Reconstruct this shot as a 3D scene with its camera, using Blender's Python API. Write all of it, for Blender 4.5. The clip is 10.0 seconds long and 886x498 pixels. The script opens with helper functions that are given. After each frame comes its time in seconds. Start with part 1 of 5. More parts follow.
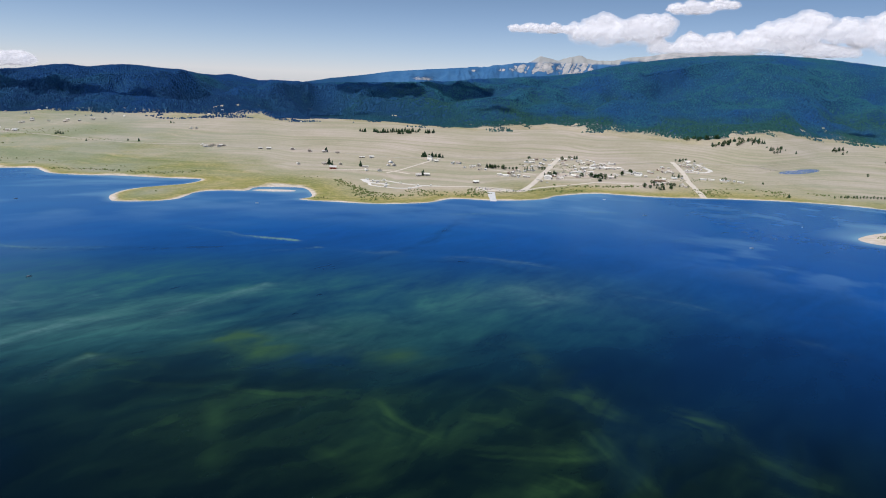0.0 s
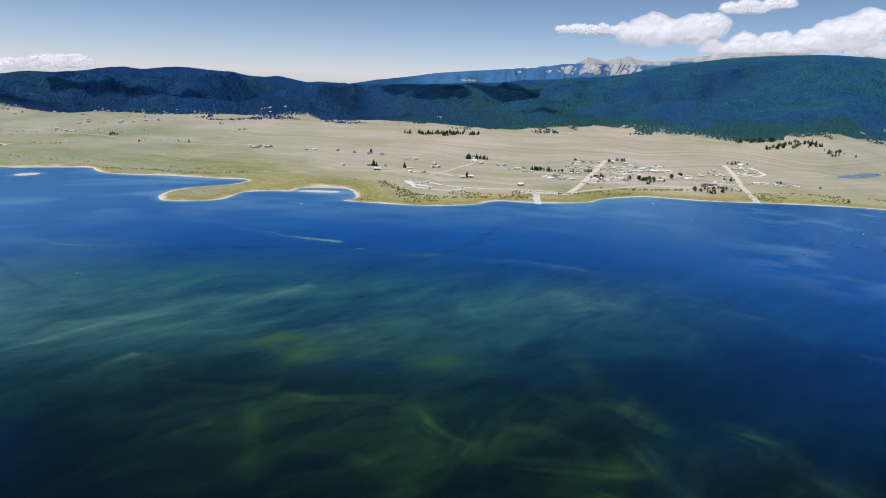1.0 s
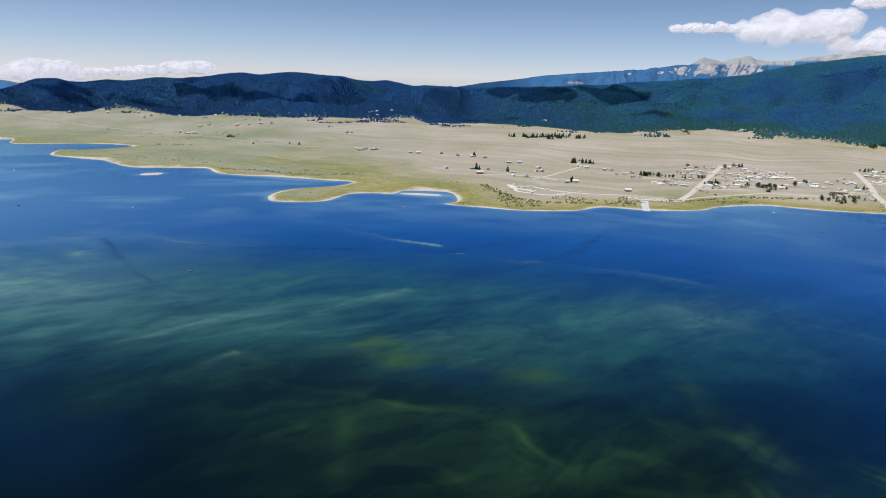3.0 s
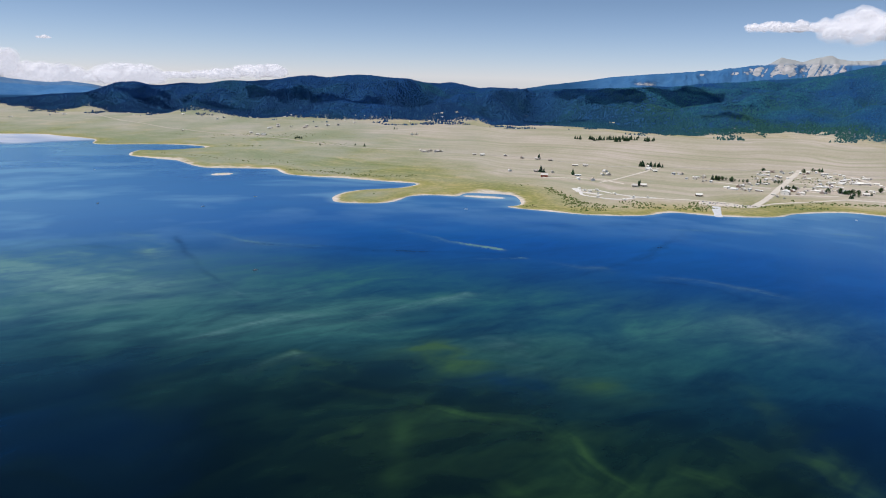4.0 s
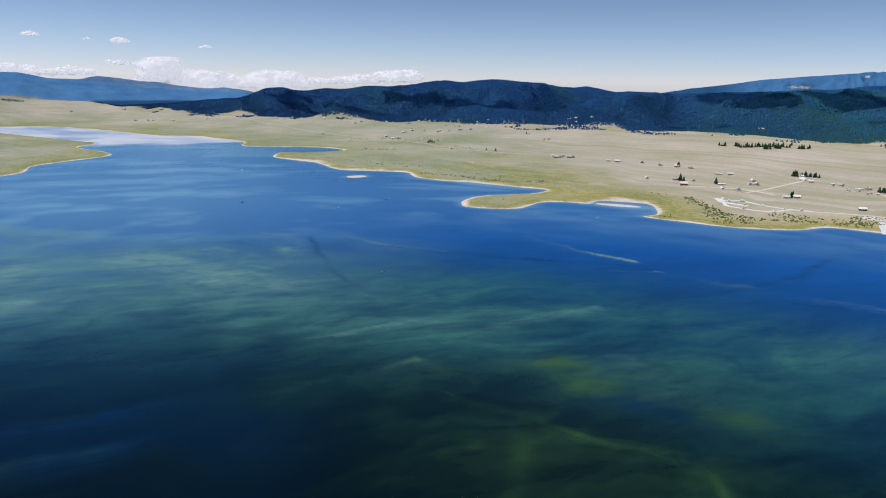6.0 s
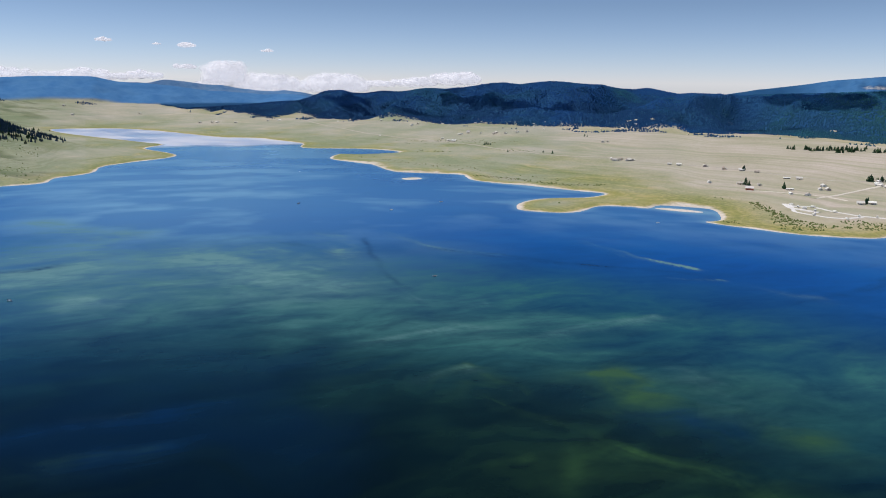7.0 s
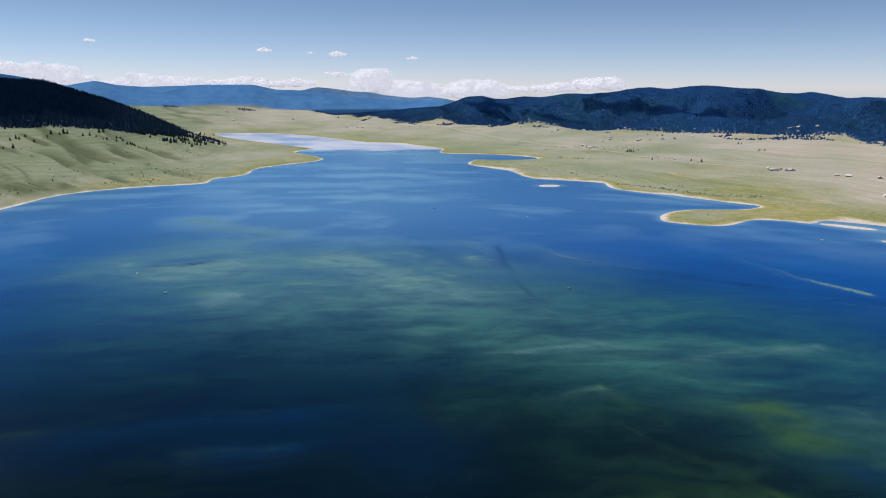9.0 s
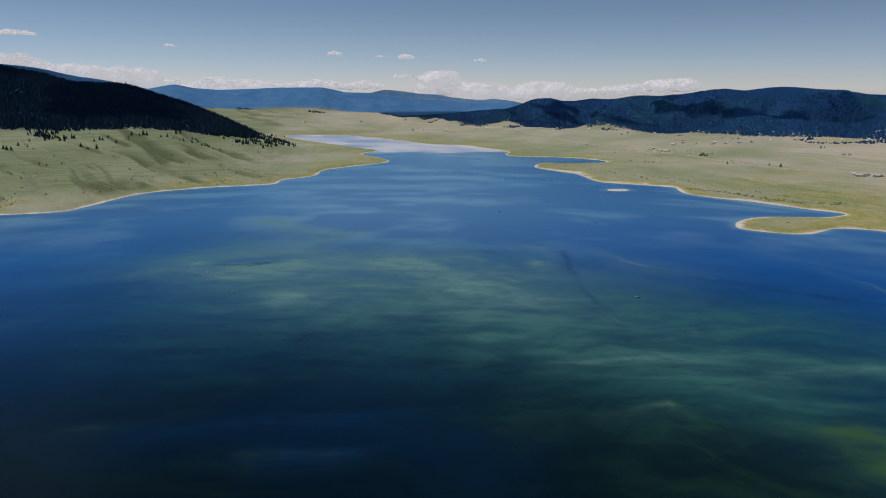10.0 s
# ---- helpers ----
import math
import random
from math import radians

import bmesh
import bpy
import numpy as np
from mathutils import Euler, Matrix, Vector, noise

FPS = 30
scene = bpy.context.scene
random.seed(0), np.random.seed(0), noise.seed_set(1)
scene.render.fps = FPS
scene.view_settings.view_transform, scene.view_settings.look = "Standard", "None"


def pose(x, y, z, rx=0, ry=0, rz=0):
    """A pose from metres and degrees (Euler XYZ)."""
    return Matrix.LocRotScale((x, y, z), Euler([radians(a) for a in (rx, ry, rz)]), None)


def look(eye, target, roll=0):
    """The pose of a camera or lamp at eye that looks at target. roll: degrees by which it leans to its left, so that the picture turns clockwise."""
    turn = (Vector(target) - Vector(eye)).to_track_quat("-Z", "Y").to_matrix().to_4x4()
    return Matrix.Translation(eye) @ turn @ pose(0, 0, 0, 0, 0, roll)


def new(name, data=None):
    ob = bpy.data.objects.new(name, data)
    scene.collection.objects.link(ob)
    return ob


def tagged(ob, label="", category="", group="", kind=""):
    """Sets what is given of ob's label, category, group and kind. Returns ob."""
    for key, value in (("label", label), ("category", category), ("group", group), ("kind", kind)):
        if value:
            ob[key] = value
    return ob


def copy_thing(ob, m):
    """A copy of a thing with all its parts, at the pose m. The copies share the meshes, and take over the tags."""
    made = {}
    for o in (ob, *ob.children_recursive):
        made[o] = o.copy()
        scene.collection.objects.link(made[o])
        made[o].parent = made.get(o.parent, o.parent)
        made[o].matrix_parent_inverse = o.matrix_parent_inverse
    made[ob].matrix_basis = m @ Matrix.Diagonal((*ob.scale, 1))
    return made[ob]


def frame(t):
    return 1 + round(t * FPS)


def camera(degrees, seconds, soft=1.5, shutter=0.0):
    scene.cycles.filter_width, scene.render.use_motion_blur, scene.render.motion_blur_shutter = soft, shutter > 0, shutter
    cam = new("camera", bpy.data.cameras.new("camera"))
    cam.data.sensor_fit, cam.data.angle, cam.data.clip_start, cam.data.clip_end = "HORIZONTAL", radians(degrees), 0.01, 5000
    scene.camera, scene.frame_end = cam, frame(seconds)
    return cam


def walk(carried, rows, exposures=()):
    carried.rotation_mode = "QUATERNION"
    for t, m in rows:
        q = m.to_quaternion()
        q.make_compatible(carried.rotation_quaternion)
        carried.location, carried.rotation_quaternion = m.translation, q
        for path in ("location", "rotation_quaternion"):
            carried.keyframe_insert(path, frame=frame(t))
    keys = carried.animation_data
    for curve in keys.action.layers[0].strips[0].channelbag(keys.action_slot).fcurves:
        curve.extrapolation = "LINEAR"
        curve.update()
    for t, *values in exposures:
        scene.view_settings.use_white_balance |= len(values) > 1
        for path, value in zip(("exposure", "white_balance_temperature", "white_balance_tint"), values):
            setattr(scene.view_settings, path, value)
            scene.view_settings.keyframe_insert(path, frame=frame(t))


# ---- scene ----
cam = camera(65.21, 10.0, soft=1.0)


def aim(x, y, z, yaw, pitch, lean):
    """A pose from metres and degrees: turned left by yaw, looking up by pitch, leaning to its left by lean."""
    return pose(x, y, z, 90 + pitch, 0, yaw) @ pose(0, 0, 0, 0, 0, lean)


# seconds, x, y, z, yaw, pitch, lean
PATH = [
    (0, -0.00, 0.00, 220.00, 0.000, -13.934, 2.378),
    (0.5, 0.30, 5.10, 220.02, 2.060, -13.956, 2.318),
    (1, 0.75, 11.29, 219.13, 3.725, -13.949, 2.211),
    (1.5, 0.59, 15.68, 218.78, 5.590, -13.947, 2.095),
    (2, 0.31, 20.05, 218.57, 7.811, -13.944, 1.956),
    (3.5, -1.00, 35.32, 217.34, 14.903, -13.969, 1.562),
    (4, -1.64, 39.78, 217.04, 17.695, -13.941, 1.447),
    (4.5, -2.74, 43.46, 217.34, 20.282, -13.945, 1.306),
    (5, -4.18, 47.63, 217.34, 23.158, -13.928, 1.208),
    (5.5, -6.36, 52.24, 216.64, 26.131, -13.860, 1.096),
    (7, -12.33, 67.78, 214.98, 33.234, -13.683, 0.753),
    (7.5, -14.46, 72.97, 214.44, 36.333, -13.601, 0.548),
    (8, -17.12, 77.65, 213.69, 39.240, -13.488, 0.444),
    (8.5, -19.98, 81.88, 213.35, 41.991, -13.395, 0.329),
    (9, -23.53, 85.25, 213.06, 44.704, -13.292, 0.268),
    (9.5, -26.90, 89.14, 213.05, 47.344, -13.221, 0.163),
    (10, -31.03, 93.20, 212.63, 50.161, -13.124, 0.085),
]
EXPOSURES = [(0.0, 0.15, 5750, 12), (9.6, 0.15, 5750, 12), (9.8, 0.05, 5850, 12), (10.0, -0.3, 6020, 10)]
walk(cam, [(row[0], aim(*row[1:])) for row in PATH], EXPOSURES)


# ---- light: clear high-country midday, sun high to the south, beyond the wooded hill ----
SUN_AZ, SUN_EL = 114.0, 61.0          # degrees left of +y, degrees up
TO_SUN = Vector((-math.sin(radians(SUN_AZ)) * math.cos(radians(SUN_EL)),
                 math.cos(radians(SUN_AZ)) * math.cos(radians(SUN_EL)), math.sin(radians(SUN_EL))))
world = bpy.data.worlds.new("world")
scene.world = world
world.use_nodes = True
wn = world.node_tree.nodes
sky = wn.new("ShaderNodeTexSky")
sky.sky_type, sky.sun_disc = "NISHITA", False
sky.sun_elevation, sky.sun_rotation = radians(SUN_EL), radians(-SUN_AZ)
sky.altitude, sky.air_density, sky.dust_density, sky.ozone_density = 2600, 1.0, 0.1, 1.5
wn["Background"].inputs["Strength"].default_value = 0.074
tint = wn.new("ShaderNodeMix")                # high, dry air: a little less yellow low down
tint.data_type, tint.blend_type = "RGBA", "MULTIPLY"
tint.inputs[0].default_value = 1.0
height = wn.new("ShaderNodeSeparateXYZ")
world.node_tree.links.new(wn.new("ShaderNodeTexCoord").outputs["Generated"], height.inputs[0])
air = wn.new("ShaderNodeValToRGB")
for at, tone in ((0.04, (1.01, 0.965, 1.05, 1)), (0.10, (0.88, 0.85, 0.87, 1)), (0.18, (0.84, 0.87, 0.94, 1))):
    air.color_ramp.elements.new(at).color = tone
air.color_ramp.elements[0].color, air.color_ramp.elements[-1].color = (1.09, 1.03, 1.18, 1), (0.76, 0.88, 1.06, 1)
air.color_ramp.elements[-1].position = 0.4
world.node_tree.links.new(height.outputs[2], air.inputs[0])
world.node_tree.links.new(air.outputs[0], tint.inputs[7])
world.node_tree.links.new(sky.outputs[0], tint.inputs[6])
world.node_tree.links.new(tint.outputs[2], wn["Background"].inputs["Color"])

sun_data = bpy.data.lights.new("sun", "SUN")
sun_data.energy, sun_data.angle, sun_data.color = 4.2, radians(0.53), (1.0, 0.95, 0.86)
sun = new("sun", sun_data)
sun.matrix_world = look((0, 0, 3000), Vector((0, 0, 3000)) - TO_SUN)

# ---- materials ----
class Nodes:
    """A short hand for one node material."""

    def __init__(self, name):
        self.mat = bpy.data.materials.new(name)
        self.mat.use_nodes = True
        self.tree = self.mat.node_tree
        self.bsdf = self.tree.nodes["Principled BSDF"]
        self.out = self.tree.nodes["Material Output"]

    def add(self, kind, **values):
        node = self.tree.nodes.new(kind)
        for key, value in values.items():
            if key in node.inputs:
                self.put(node.inputs[key], value)
        return node

    def put(self, socket, value):
        if isinstance(value, bpy.types.NodeSocket):
            self.tree.links.new(value, socket)
        else:
            socket.default_value = value

    def place(self):
        return self.add("ShaderNodeTexCoord").outputs["Object"]

    def mapped(self, scale, turn=0.0):
        node = self.tree.nodes.new("ShaderNodeMapping")
        self.put(node.inputs["Vector"], self.place())
        node.inputs["Scale"].default_value = scale
        node.inputs["Rotation"].default_value = (0, 0, radians(turn))
        return node.outputs[0]

    def drawn(self, length, width, turn):
        """Coordinates for a pattern drawn out along one direction, in metres."""
        node = self.tree.nodes.new("ShaderNodeMapping")
        node.vector_type = "TEXTURE"
        self.put(node.inputs["Vector"], self.place())
        node.inputs["Scale"].default_value = (length, width, 1)
        node.inputs["Rotation"].default_value = (0, 0, radians(turn))
        return node.outputs[0]

    def noise(self, vector, scale, detail=4.0, rough=0.55, distortion=0.0):
        node = self.add("ShaderNodeTexNoise", Scale=scale, Detail=detail, Roughness=rough, Distortion=distortion)
        self.put(node.inputs["Vector"], vector)
        return node.outputs["Fac"]

    def fit(self, value, a, b, c=0.0, d=1.0):
        node = self.tree.nodes.new("ShaderNodeMapRange")
        for i, v in enumerate((value, a, b, c, d)):
            self.put(node.inputs[i], v)
        return node.outputs[0]

    def sum(self, a, b, how="ADD"):
        node = self.tree.nodes.new("ShaderNodeMath")
        node.operation = how
        self.put(node.inputs[0], a)
        self.put(node.inputs[1], b)
        return node.outputs[0]

    def mix(self, fac, a, b):
        node = self.tree.nodes.new("ShaderNodeMix")
        node.data_type = "RGBA"
        self.put(node.inputs[0], fac)
        self.put(node.inputs[6], a if isinstance(a, bpy.types.NodeSocket) else (*a, 1))
        self.put(node.inputs[7], b if isinstance(b, bpy.types.NodeSocket) else (*b, 1))
        return node.outputs[2]

    def attribute(self, name):
        node = self.tree.nodes.new("ShaderNodeAttribute")
        node.attribute_name = name
        return node.outputs["Fac"]

    def bump(self, height, strength, distance):
        node = self.add("ShaderNodeBump", Strength=strength, Distance=distance)
        self.put(node.inputs["Height"], height)
        self.put(self.bsdf.inputs["Normal"], node.outputs[0])
        return node

    def done(self, color=None, rough=0.8, metal=0.0, spec=0.3):
        if color is not None:
            self.put(self.bsdf.inputs["Base Color"], color if isinstance(color, bpy.types.NodeSocket) else (*color, 1))
        self.put(self.bsdf.inputs["Roughness"], rough)
        self.bsdf.inputs["Metallic"].default_value = metal
        self.bsdf.inputs["Specular IOR Level"].default_value = spec
        return self.mat


def ground_material():
    n = Nodes("meadow_ground")
    p = n.place()
    shore, forest, wet, rock = n.attribute("shore"), n.attribute("forest"), n.attribute("wet"), n.attribute("rock")
    broad, mid, fine = n.noise(p, 0.004, 5), n.noise(p, 0.02, 5), n.noise(p, 0.16, 4, 0.65)
    streak = n.noise(n.mapped((0.0011, 0.0018, 1), 14), 1.0, 2, 0.4, 0.0)
    dry = n.mix(n.fit(broad, 0.35, 0.65), (0.465, 0.38, 0.295), (0.375, 0.322, 0.22))
    dry = n.mix(n.fit(streak, 0.42, 0.68, 0, 0.6), dry, (0.25, 0.255, 0.13))
    dry = n.mix(n.fit(mid, 0.45, 0.75, 0, 0.18), dry, (0.31, 0.27, 0.185))
    along = n.tree.nodes.new("ShaderNodeCombineXYZ")
    n.put(along.inputs[0], n.sum(n.sum(shore, 0.022, "MULTIPLY"), n.sum(mid, 1.6, "MULTIPLY"), "ADD"))
    band = n.noise(along.outputs[0], 2.0, 4, 0.6)
    grass = n.mix(n.attribute("sage"), (0.265, 0.235, 0.07), (0.175, 0.205, 0.055))
    lush = n.mix(n.fit(band, 0.41, 0.62), grass, (0.39, 0.305, 0.13))
    lush = n.mix(n.fit(n.sum(fine, broad, "ADD"), 0.95, 1.3, 0, 0.8), lush, (0.11, 0.15, 0.04))
    color = n.mix(n.fit(n.sum(n.sum(wet, n.fit(mid, 0.2, 0.8, -0.09, 0.09)), n.fit(broad, 0.3, 0.7, -0.2, 0.2)), 0.22, 0.78), dry, lush)
    sage = n.sum(n.attribute("sage"), n.fit(n.noise(p, 0.006, 5, 0.6), 0.35, 0.65, 0.3, 1.3), "MULTIPLY")
    color = n.mix(n.fit(sage, 0.1, 0.9, 0, 0.75), color, n.mix(n.fit(n.sum(broad, n.fit(mid, 0.3, 0.7, -0.05, 0.05), "ADD"), 0.36, 0.62), (0.325, 0.302, 0.226), (0.225, 0.242, 0.148)))
    turf = n.mix(n.fit(n.sum(broad, n.fit(streak, 0.3, 0.7, -0.2, 0.2), "ADD"), 0.3, 0.7), (0.235, 0.25, 0.145), (0.14, 0.17, 0.08))
    color = n.mix(n.fit(n.attribute("turf"), 0, 1, 0, 0.9), color, turf)
    color = n.mix(n.attribute("gully"), color, (0.085, 0.10, 0.045))
    # pale sand and dried mud at the water
    sand = n.mix(n.fit(mid, 0.3, 0.7), (0.63, 0.54, 0.44), (0.47, 0.38, 0.27))
    edge = n.sum(shore, n.fit(mid, 0.2, 0.8, -5, 5))
    color = n.mix(n.fit(edge, 2.5, 6.5, 1, 0), color, sand)
    brush = n.noise(p, 0.07, 6, 0.7)
    color = n.mix(n.fit(n.sum(brush, n.fit(broad, 0.3, 0.7, -0.06, 0.06), "ADD"), 0.55, 0.72, 0, 0.30), color, (0.19, 0.165, 0.09))
    color = n.mix(n.fit(fine, 0.40, 0.75, 0, 0.22), color, (0.12, 0.115, 0.07))
    # forest floor in the trees' haze-blue, bare rock on the high crests
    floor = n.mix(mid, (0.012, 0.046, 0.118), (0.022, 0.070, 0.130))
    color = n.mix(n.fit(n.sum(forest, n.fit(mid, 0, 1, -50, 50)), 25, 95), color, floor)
    color = n.mix(n.fit(n.sum(n.attribute("tundra_haze"), n.fit(mid, 0.2, 0.8, -0.3, 0.3)), 0.2, 0.7), color, n.mix(mid, (0.27, 0.275, 0.255), (0.34, 0.325, 0.295)))
    stone = n.mix(n.fit(mid, 0.35, 0.65), (0.42, 0.38, 0.345), (0.24, 0.245, 0.24))
    color = n.mix(n.fit(n.sum(rock, n.fit(n.noise(n.mapped((0.05, 0.05, 0.012)), 1.0, 5, 0.6), 0.2, 0.8, -0.2, 0.2)), 0.36, 0.6), color, stone)
    # far ridges: distance haze put into a bluer, paler base colour
    hazed_ridge = n.mix(n.fit(n.noise(p, 0.012, 6, 0.65), 0.35, 0.65), (0.050, 0.138, 0.28), (0.078, 0.178, 0.315))
    color = n.mix(n.attribute("far"), color, hazed_ridge)
    n.bump(fine, 0.35, 1.2)
    return n.done(color, 0.95, spec=0.05)


def water_material():
    """Dark body colour, with sky reflection painted into it by distance, under a Fresnel gloss; ripples tilt both."""
    n = Nodes("lake_water")
    p = n.place()
    warp = n.noise(n.drawn(150, 60, 50), 1.0, 7, 0.58, 0.8)
    fine = n.noise(n.drawn(52, 26, 50), 1.0, 5, 0.6, 0.9)
    grain = n.noise(n.drawn(9, 5, 50), 1.0, 3, 0.55, 0.3)
    ragged = n.sum(n.fit(warp, 0.3, 0.7, 0.45, 1.45), n.fit(fine, 0.32, 0.68, 0.7, 1.3), "MULTIPLY")
    ragged = n.sum(ragged, n.fit(grain, 0.3, 0.7, 0.93, 1.07), "MULTIPLY")
    algae, milk, teal = (n.sum(n.attribute(k), ragged, "MULTIPLY") for k in ("algae", "milk", "teal"))
    # blue grows with distance, standing in for mirrored sky
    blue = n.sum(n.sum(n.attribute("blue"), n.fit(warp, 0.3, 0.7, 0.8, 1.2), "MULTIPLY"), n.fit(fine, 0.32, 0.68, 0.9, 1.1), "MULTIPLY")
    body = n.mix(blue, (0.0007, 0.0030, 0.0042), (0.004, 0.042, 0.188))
    # lighter sky reflection of the far water, put into the body colour
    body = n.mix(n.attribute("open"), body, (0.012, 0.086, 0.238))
    # pale sheen of mirrored sky, painted into the body colour
    body = n.mix(n.attribute("painted_sheen"), body, (0.14, 0.255, 0.345))
    body = n.mix(n.fit(teal, 0.0, 1.2, 0, 0.95), body, (0.018, 0.082, 0.067))
    body = n.mix(n.fit(algae, 0.0, 1.3), body, (0.027, 0.064, 0.018))
    body = n.mix(n.fit(milk, 0.0, 1.3), body, (0.108, 0.196, 0.165))
    body = n.mix(n.fit(n.attribute("shallow"), 0.1, 1.0), body, (0.15, 0.26, 0.33))
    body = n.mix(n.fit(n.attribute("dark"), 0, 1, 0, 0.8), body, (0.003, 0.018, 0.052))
    # pale cloud reflection on the calm arm, painted as body colour
    body = n.mix(n.attribute("painted_reflection"), body, (0.49, 0.485, 0.50))
    calm = n.attribute("calm")
    wave = n.sum(n.noise(n.mapped((0.09, 0.20, 1), 18), 1.0, 6, 0.7), n.noise(p, 0.8, 4, 0.6), "ADD")
    trains = n.add("ShaderNodeTexWave", Vector=n.mapped((0.05, 0.05, 0.05), -62), Scale=1.0, Distortion=1.2, Detail=2.0)
    wave = n.sum(wave, n.sum(trains.outputs["Fac"], n.sum(n.attribute("ripple"), 2.5, "MULTIPLY"), "MULTIPLY"), "ADD")
    bump = n.add("ShaderNodeBump", Distance=0.5)
    n.put(bump.inputs["Strength"], n.fit(calm, 0, 1, 0.16, 0.05))
    n.put(bump.inputs["Height"], wave)
    diffuse = n.add("ShaderNodeBsdfDiffuse", Color=body)
    gloss = n.tree.nodes.new("ShaderNodeBsdfGlossy")
    n.put(gloss.inputs["Color"], n.mix(calm, (0.44, 0.74, 0.93), (0.95, 0.95, 0.98)))
    n.put(gloss.inputs["Roughness"], n.fit(calm, 0, 1, 0.15, 0.3))
    n.put(gloss.inputs["Normal"], bump.outputs[0])
    fresnel = n.add("ShaderNodeFresnel", IOR=1.21)
    both = n.tree.nodes.new("ShaderNodeMixShader")
    # the real gloss is cut back where that reflection is painted
    for socket, value in zip(both.inputs, (n.sum(fresnel.outputs[0], n.fit(n.attribute("painted_reflection"), 0, 1, 1.0, 0.15), "MULTIPLY"), diffuse.outputs[0], gloss.outputs[0])):
        n.put(socket, value)
    n.tree.nodes.remove(n.bsdf)
    n.put(n.out.inputs["Surface"], both.outputs[0])
    return n.mat


def plain(name, color, other, scale=0.6, rough=0.8, metal=0.0, spec=0.3, bump=0.0):
    """Two tones that wander, with finer grain."""
    n = Nodes(name)
    p = n.place()
    c = n.mix(n.fit(n.noise(p, scale, 4), 0.3, 0.7), color, other)
    c = n.mix(n.fit(n.noise(p, scale * 9, 3), 0.45, 0.8, 0, 0.35), c, tuple(v * 0.6 for v in other))
    if bump:
        n.bump(n.noise(p, scale * 6, 4), 0.5, bump)
    return n.done(c, rough, metal, spec)


def varied(name, tones, scale=0.4, rough=0.85, spec=0.2, island=True, dull=0.5):
    """A tone by chance for each piece or thing, with grain."""
    n = Nodes(name)
    ramp = n.tree.nodes.new("ShaderNodeValToRGB")
    ramp.color_ramp.interpolation = "LINEAR"
    while len(ramp.color_ramp.elements) < len(tones):
        ramp.color_ramp.elements.new(0.5)
    for i, tone in enumerate(tones):
        ramp.color_ramp.elements[i].position = i / max(1, len(tones) - 1)
        ramp.color_ramp.elements[i].color = (*tone, 1)
    if island:
        n.put(ramp.inputs[0], n.add("ShaderNodeNewGeometry").outputs["Random Per Island"])
    else:
        n.put(ramp.inputs[0], n.add("ShaderNodeObjectInfo").outputs["Random"])
    c = n.mix(n.fit(n.noise(n.place(), scale, 4), 0.35, 0.75, 0, dull), ramp.outputs[0], tuple(v * 0.45 for v in tones[0]))
    return n.done(c, rough, spec=spec)


M_GROUND = ground_material()
M_WATER = water_material()


def forest_material():
    """Needles of many trees: stands tinted haze-blue and stands of greener pine and aspen, each tree a little
    different.
    """
    n = Nodes("conifer_needles")
    p = n.place()
    one = n.add("ShaderNodeNewGeometry").outputs["Random Per Island"]
    # blue of distance haze, painted into the needles
    hazed_stand = n.mix(one, (0.013, 0.055, 0.165), (0.022, 0.082, 0.195))
    green_stand = n.mix(one, (0.018, 0.080, 0.125), (0.032, 0.122, 0.145))
    split = n.tree.nodes.new("ShaderNodeSeparateXYZ")
    n.put(split.inputs[0], p)
    east = n.fit(n.sum(split.outputs[0], n.fit(n.noise(p, 0.002, 4), 0.3, 0.7, -300, 300), "ADD"), -700, 200)
    stand = n.sum(n.noise(p, 0.0035, 6, 0.6), n.fit(east, 0, 1, -0.04, 0.09), "ADD")
    c = n.mix(n.fit(stand, 0.46, 0.66), hazed_stand, green_stand)
    # low eastern slopes stay greener, less of the painted haze
    low_stand = n.mix(one, (0.016, 0.058, 0.058), (0.034, 0.100, 0.080))
    low = n.fit(n.sum(split.outputs[2], n.fit(n.noise(p, 0.005, 5), 0.3, 0.7, -70, 70), "ADD"), 80, 150, 1, 0)
    c = n.mix(n.sum(low, east, "MULTIPLY"), c, low_stand)
    west = n.fit(east, 0, 1, 1, 0)
    c = n.mix(n.sum(n.sum(low, west, "MULTIPLY"), 0.6, "MULTIPLY"), c, n.mix(one, (0.008, 0.030, 0.075), (0.014, 0.046, 0.095)))
    # darker, greyer needles on the hill across the narrows
    dense = n.fit(split.outputs[0], -2050, -1700, 1, 0)
    c = n.mix(n.sum(dense, n.fit(split.outputs[1], 1600, 2000, 1, 0), "MULTIPLY"), c, n.mix(one, (0.020, 0.042, 0.066), (0.038, 0.066, 0.084)))
    c = n.mix(n.fit(n.sum(one, n.fit(n.noise(p, 0.008, 4), 0.35, 0.7, -0.12, 0.1), "ADD"), 0.94, 1.0, 0, 0.18), c, (0.11, 0.24, 0.20))
    return n.done(c, 0.9, spec=0.1)


M_FOREST = forest_material()


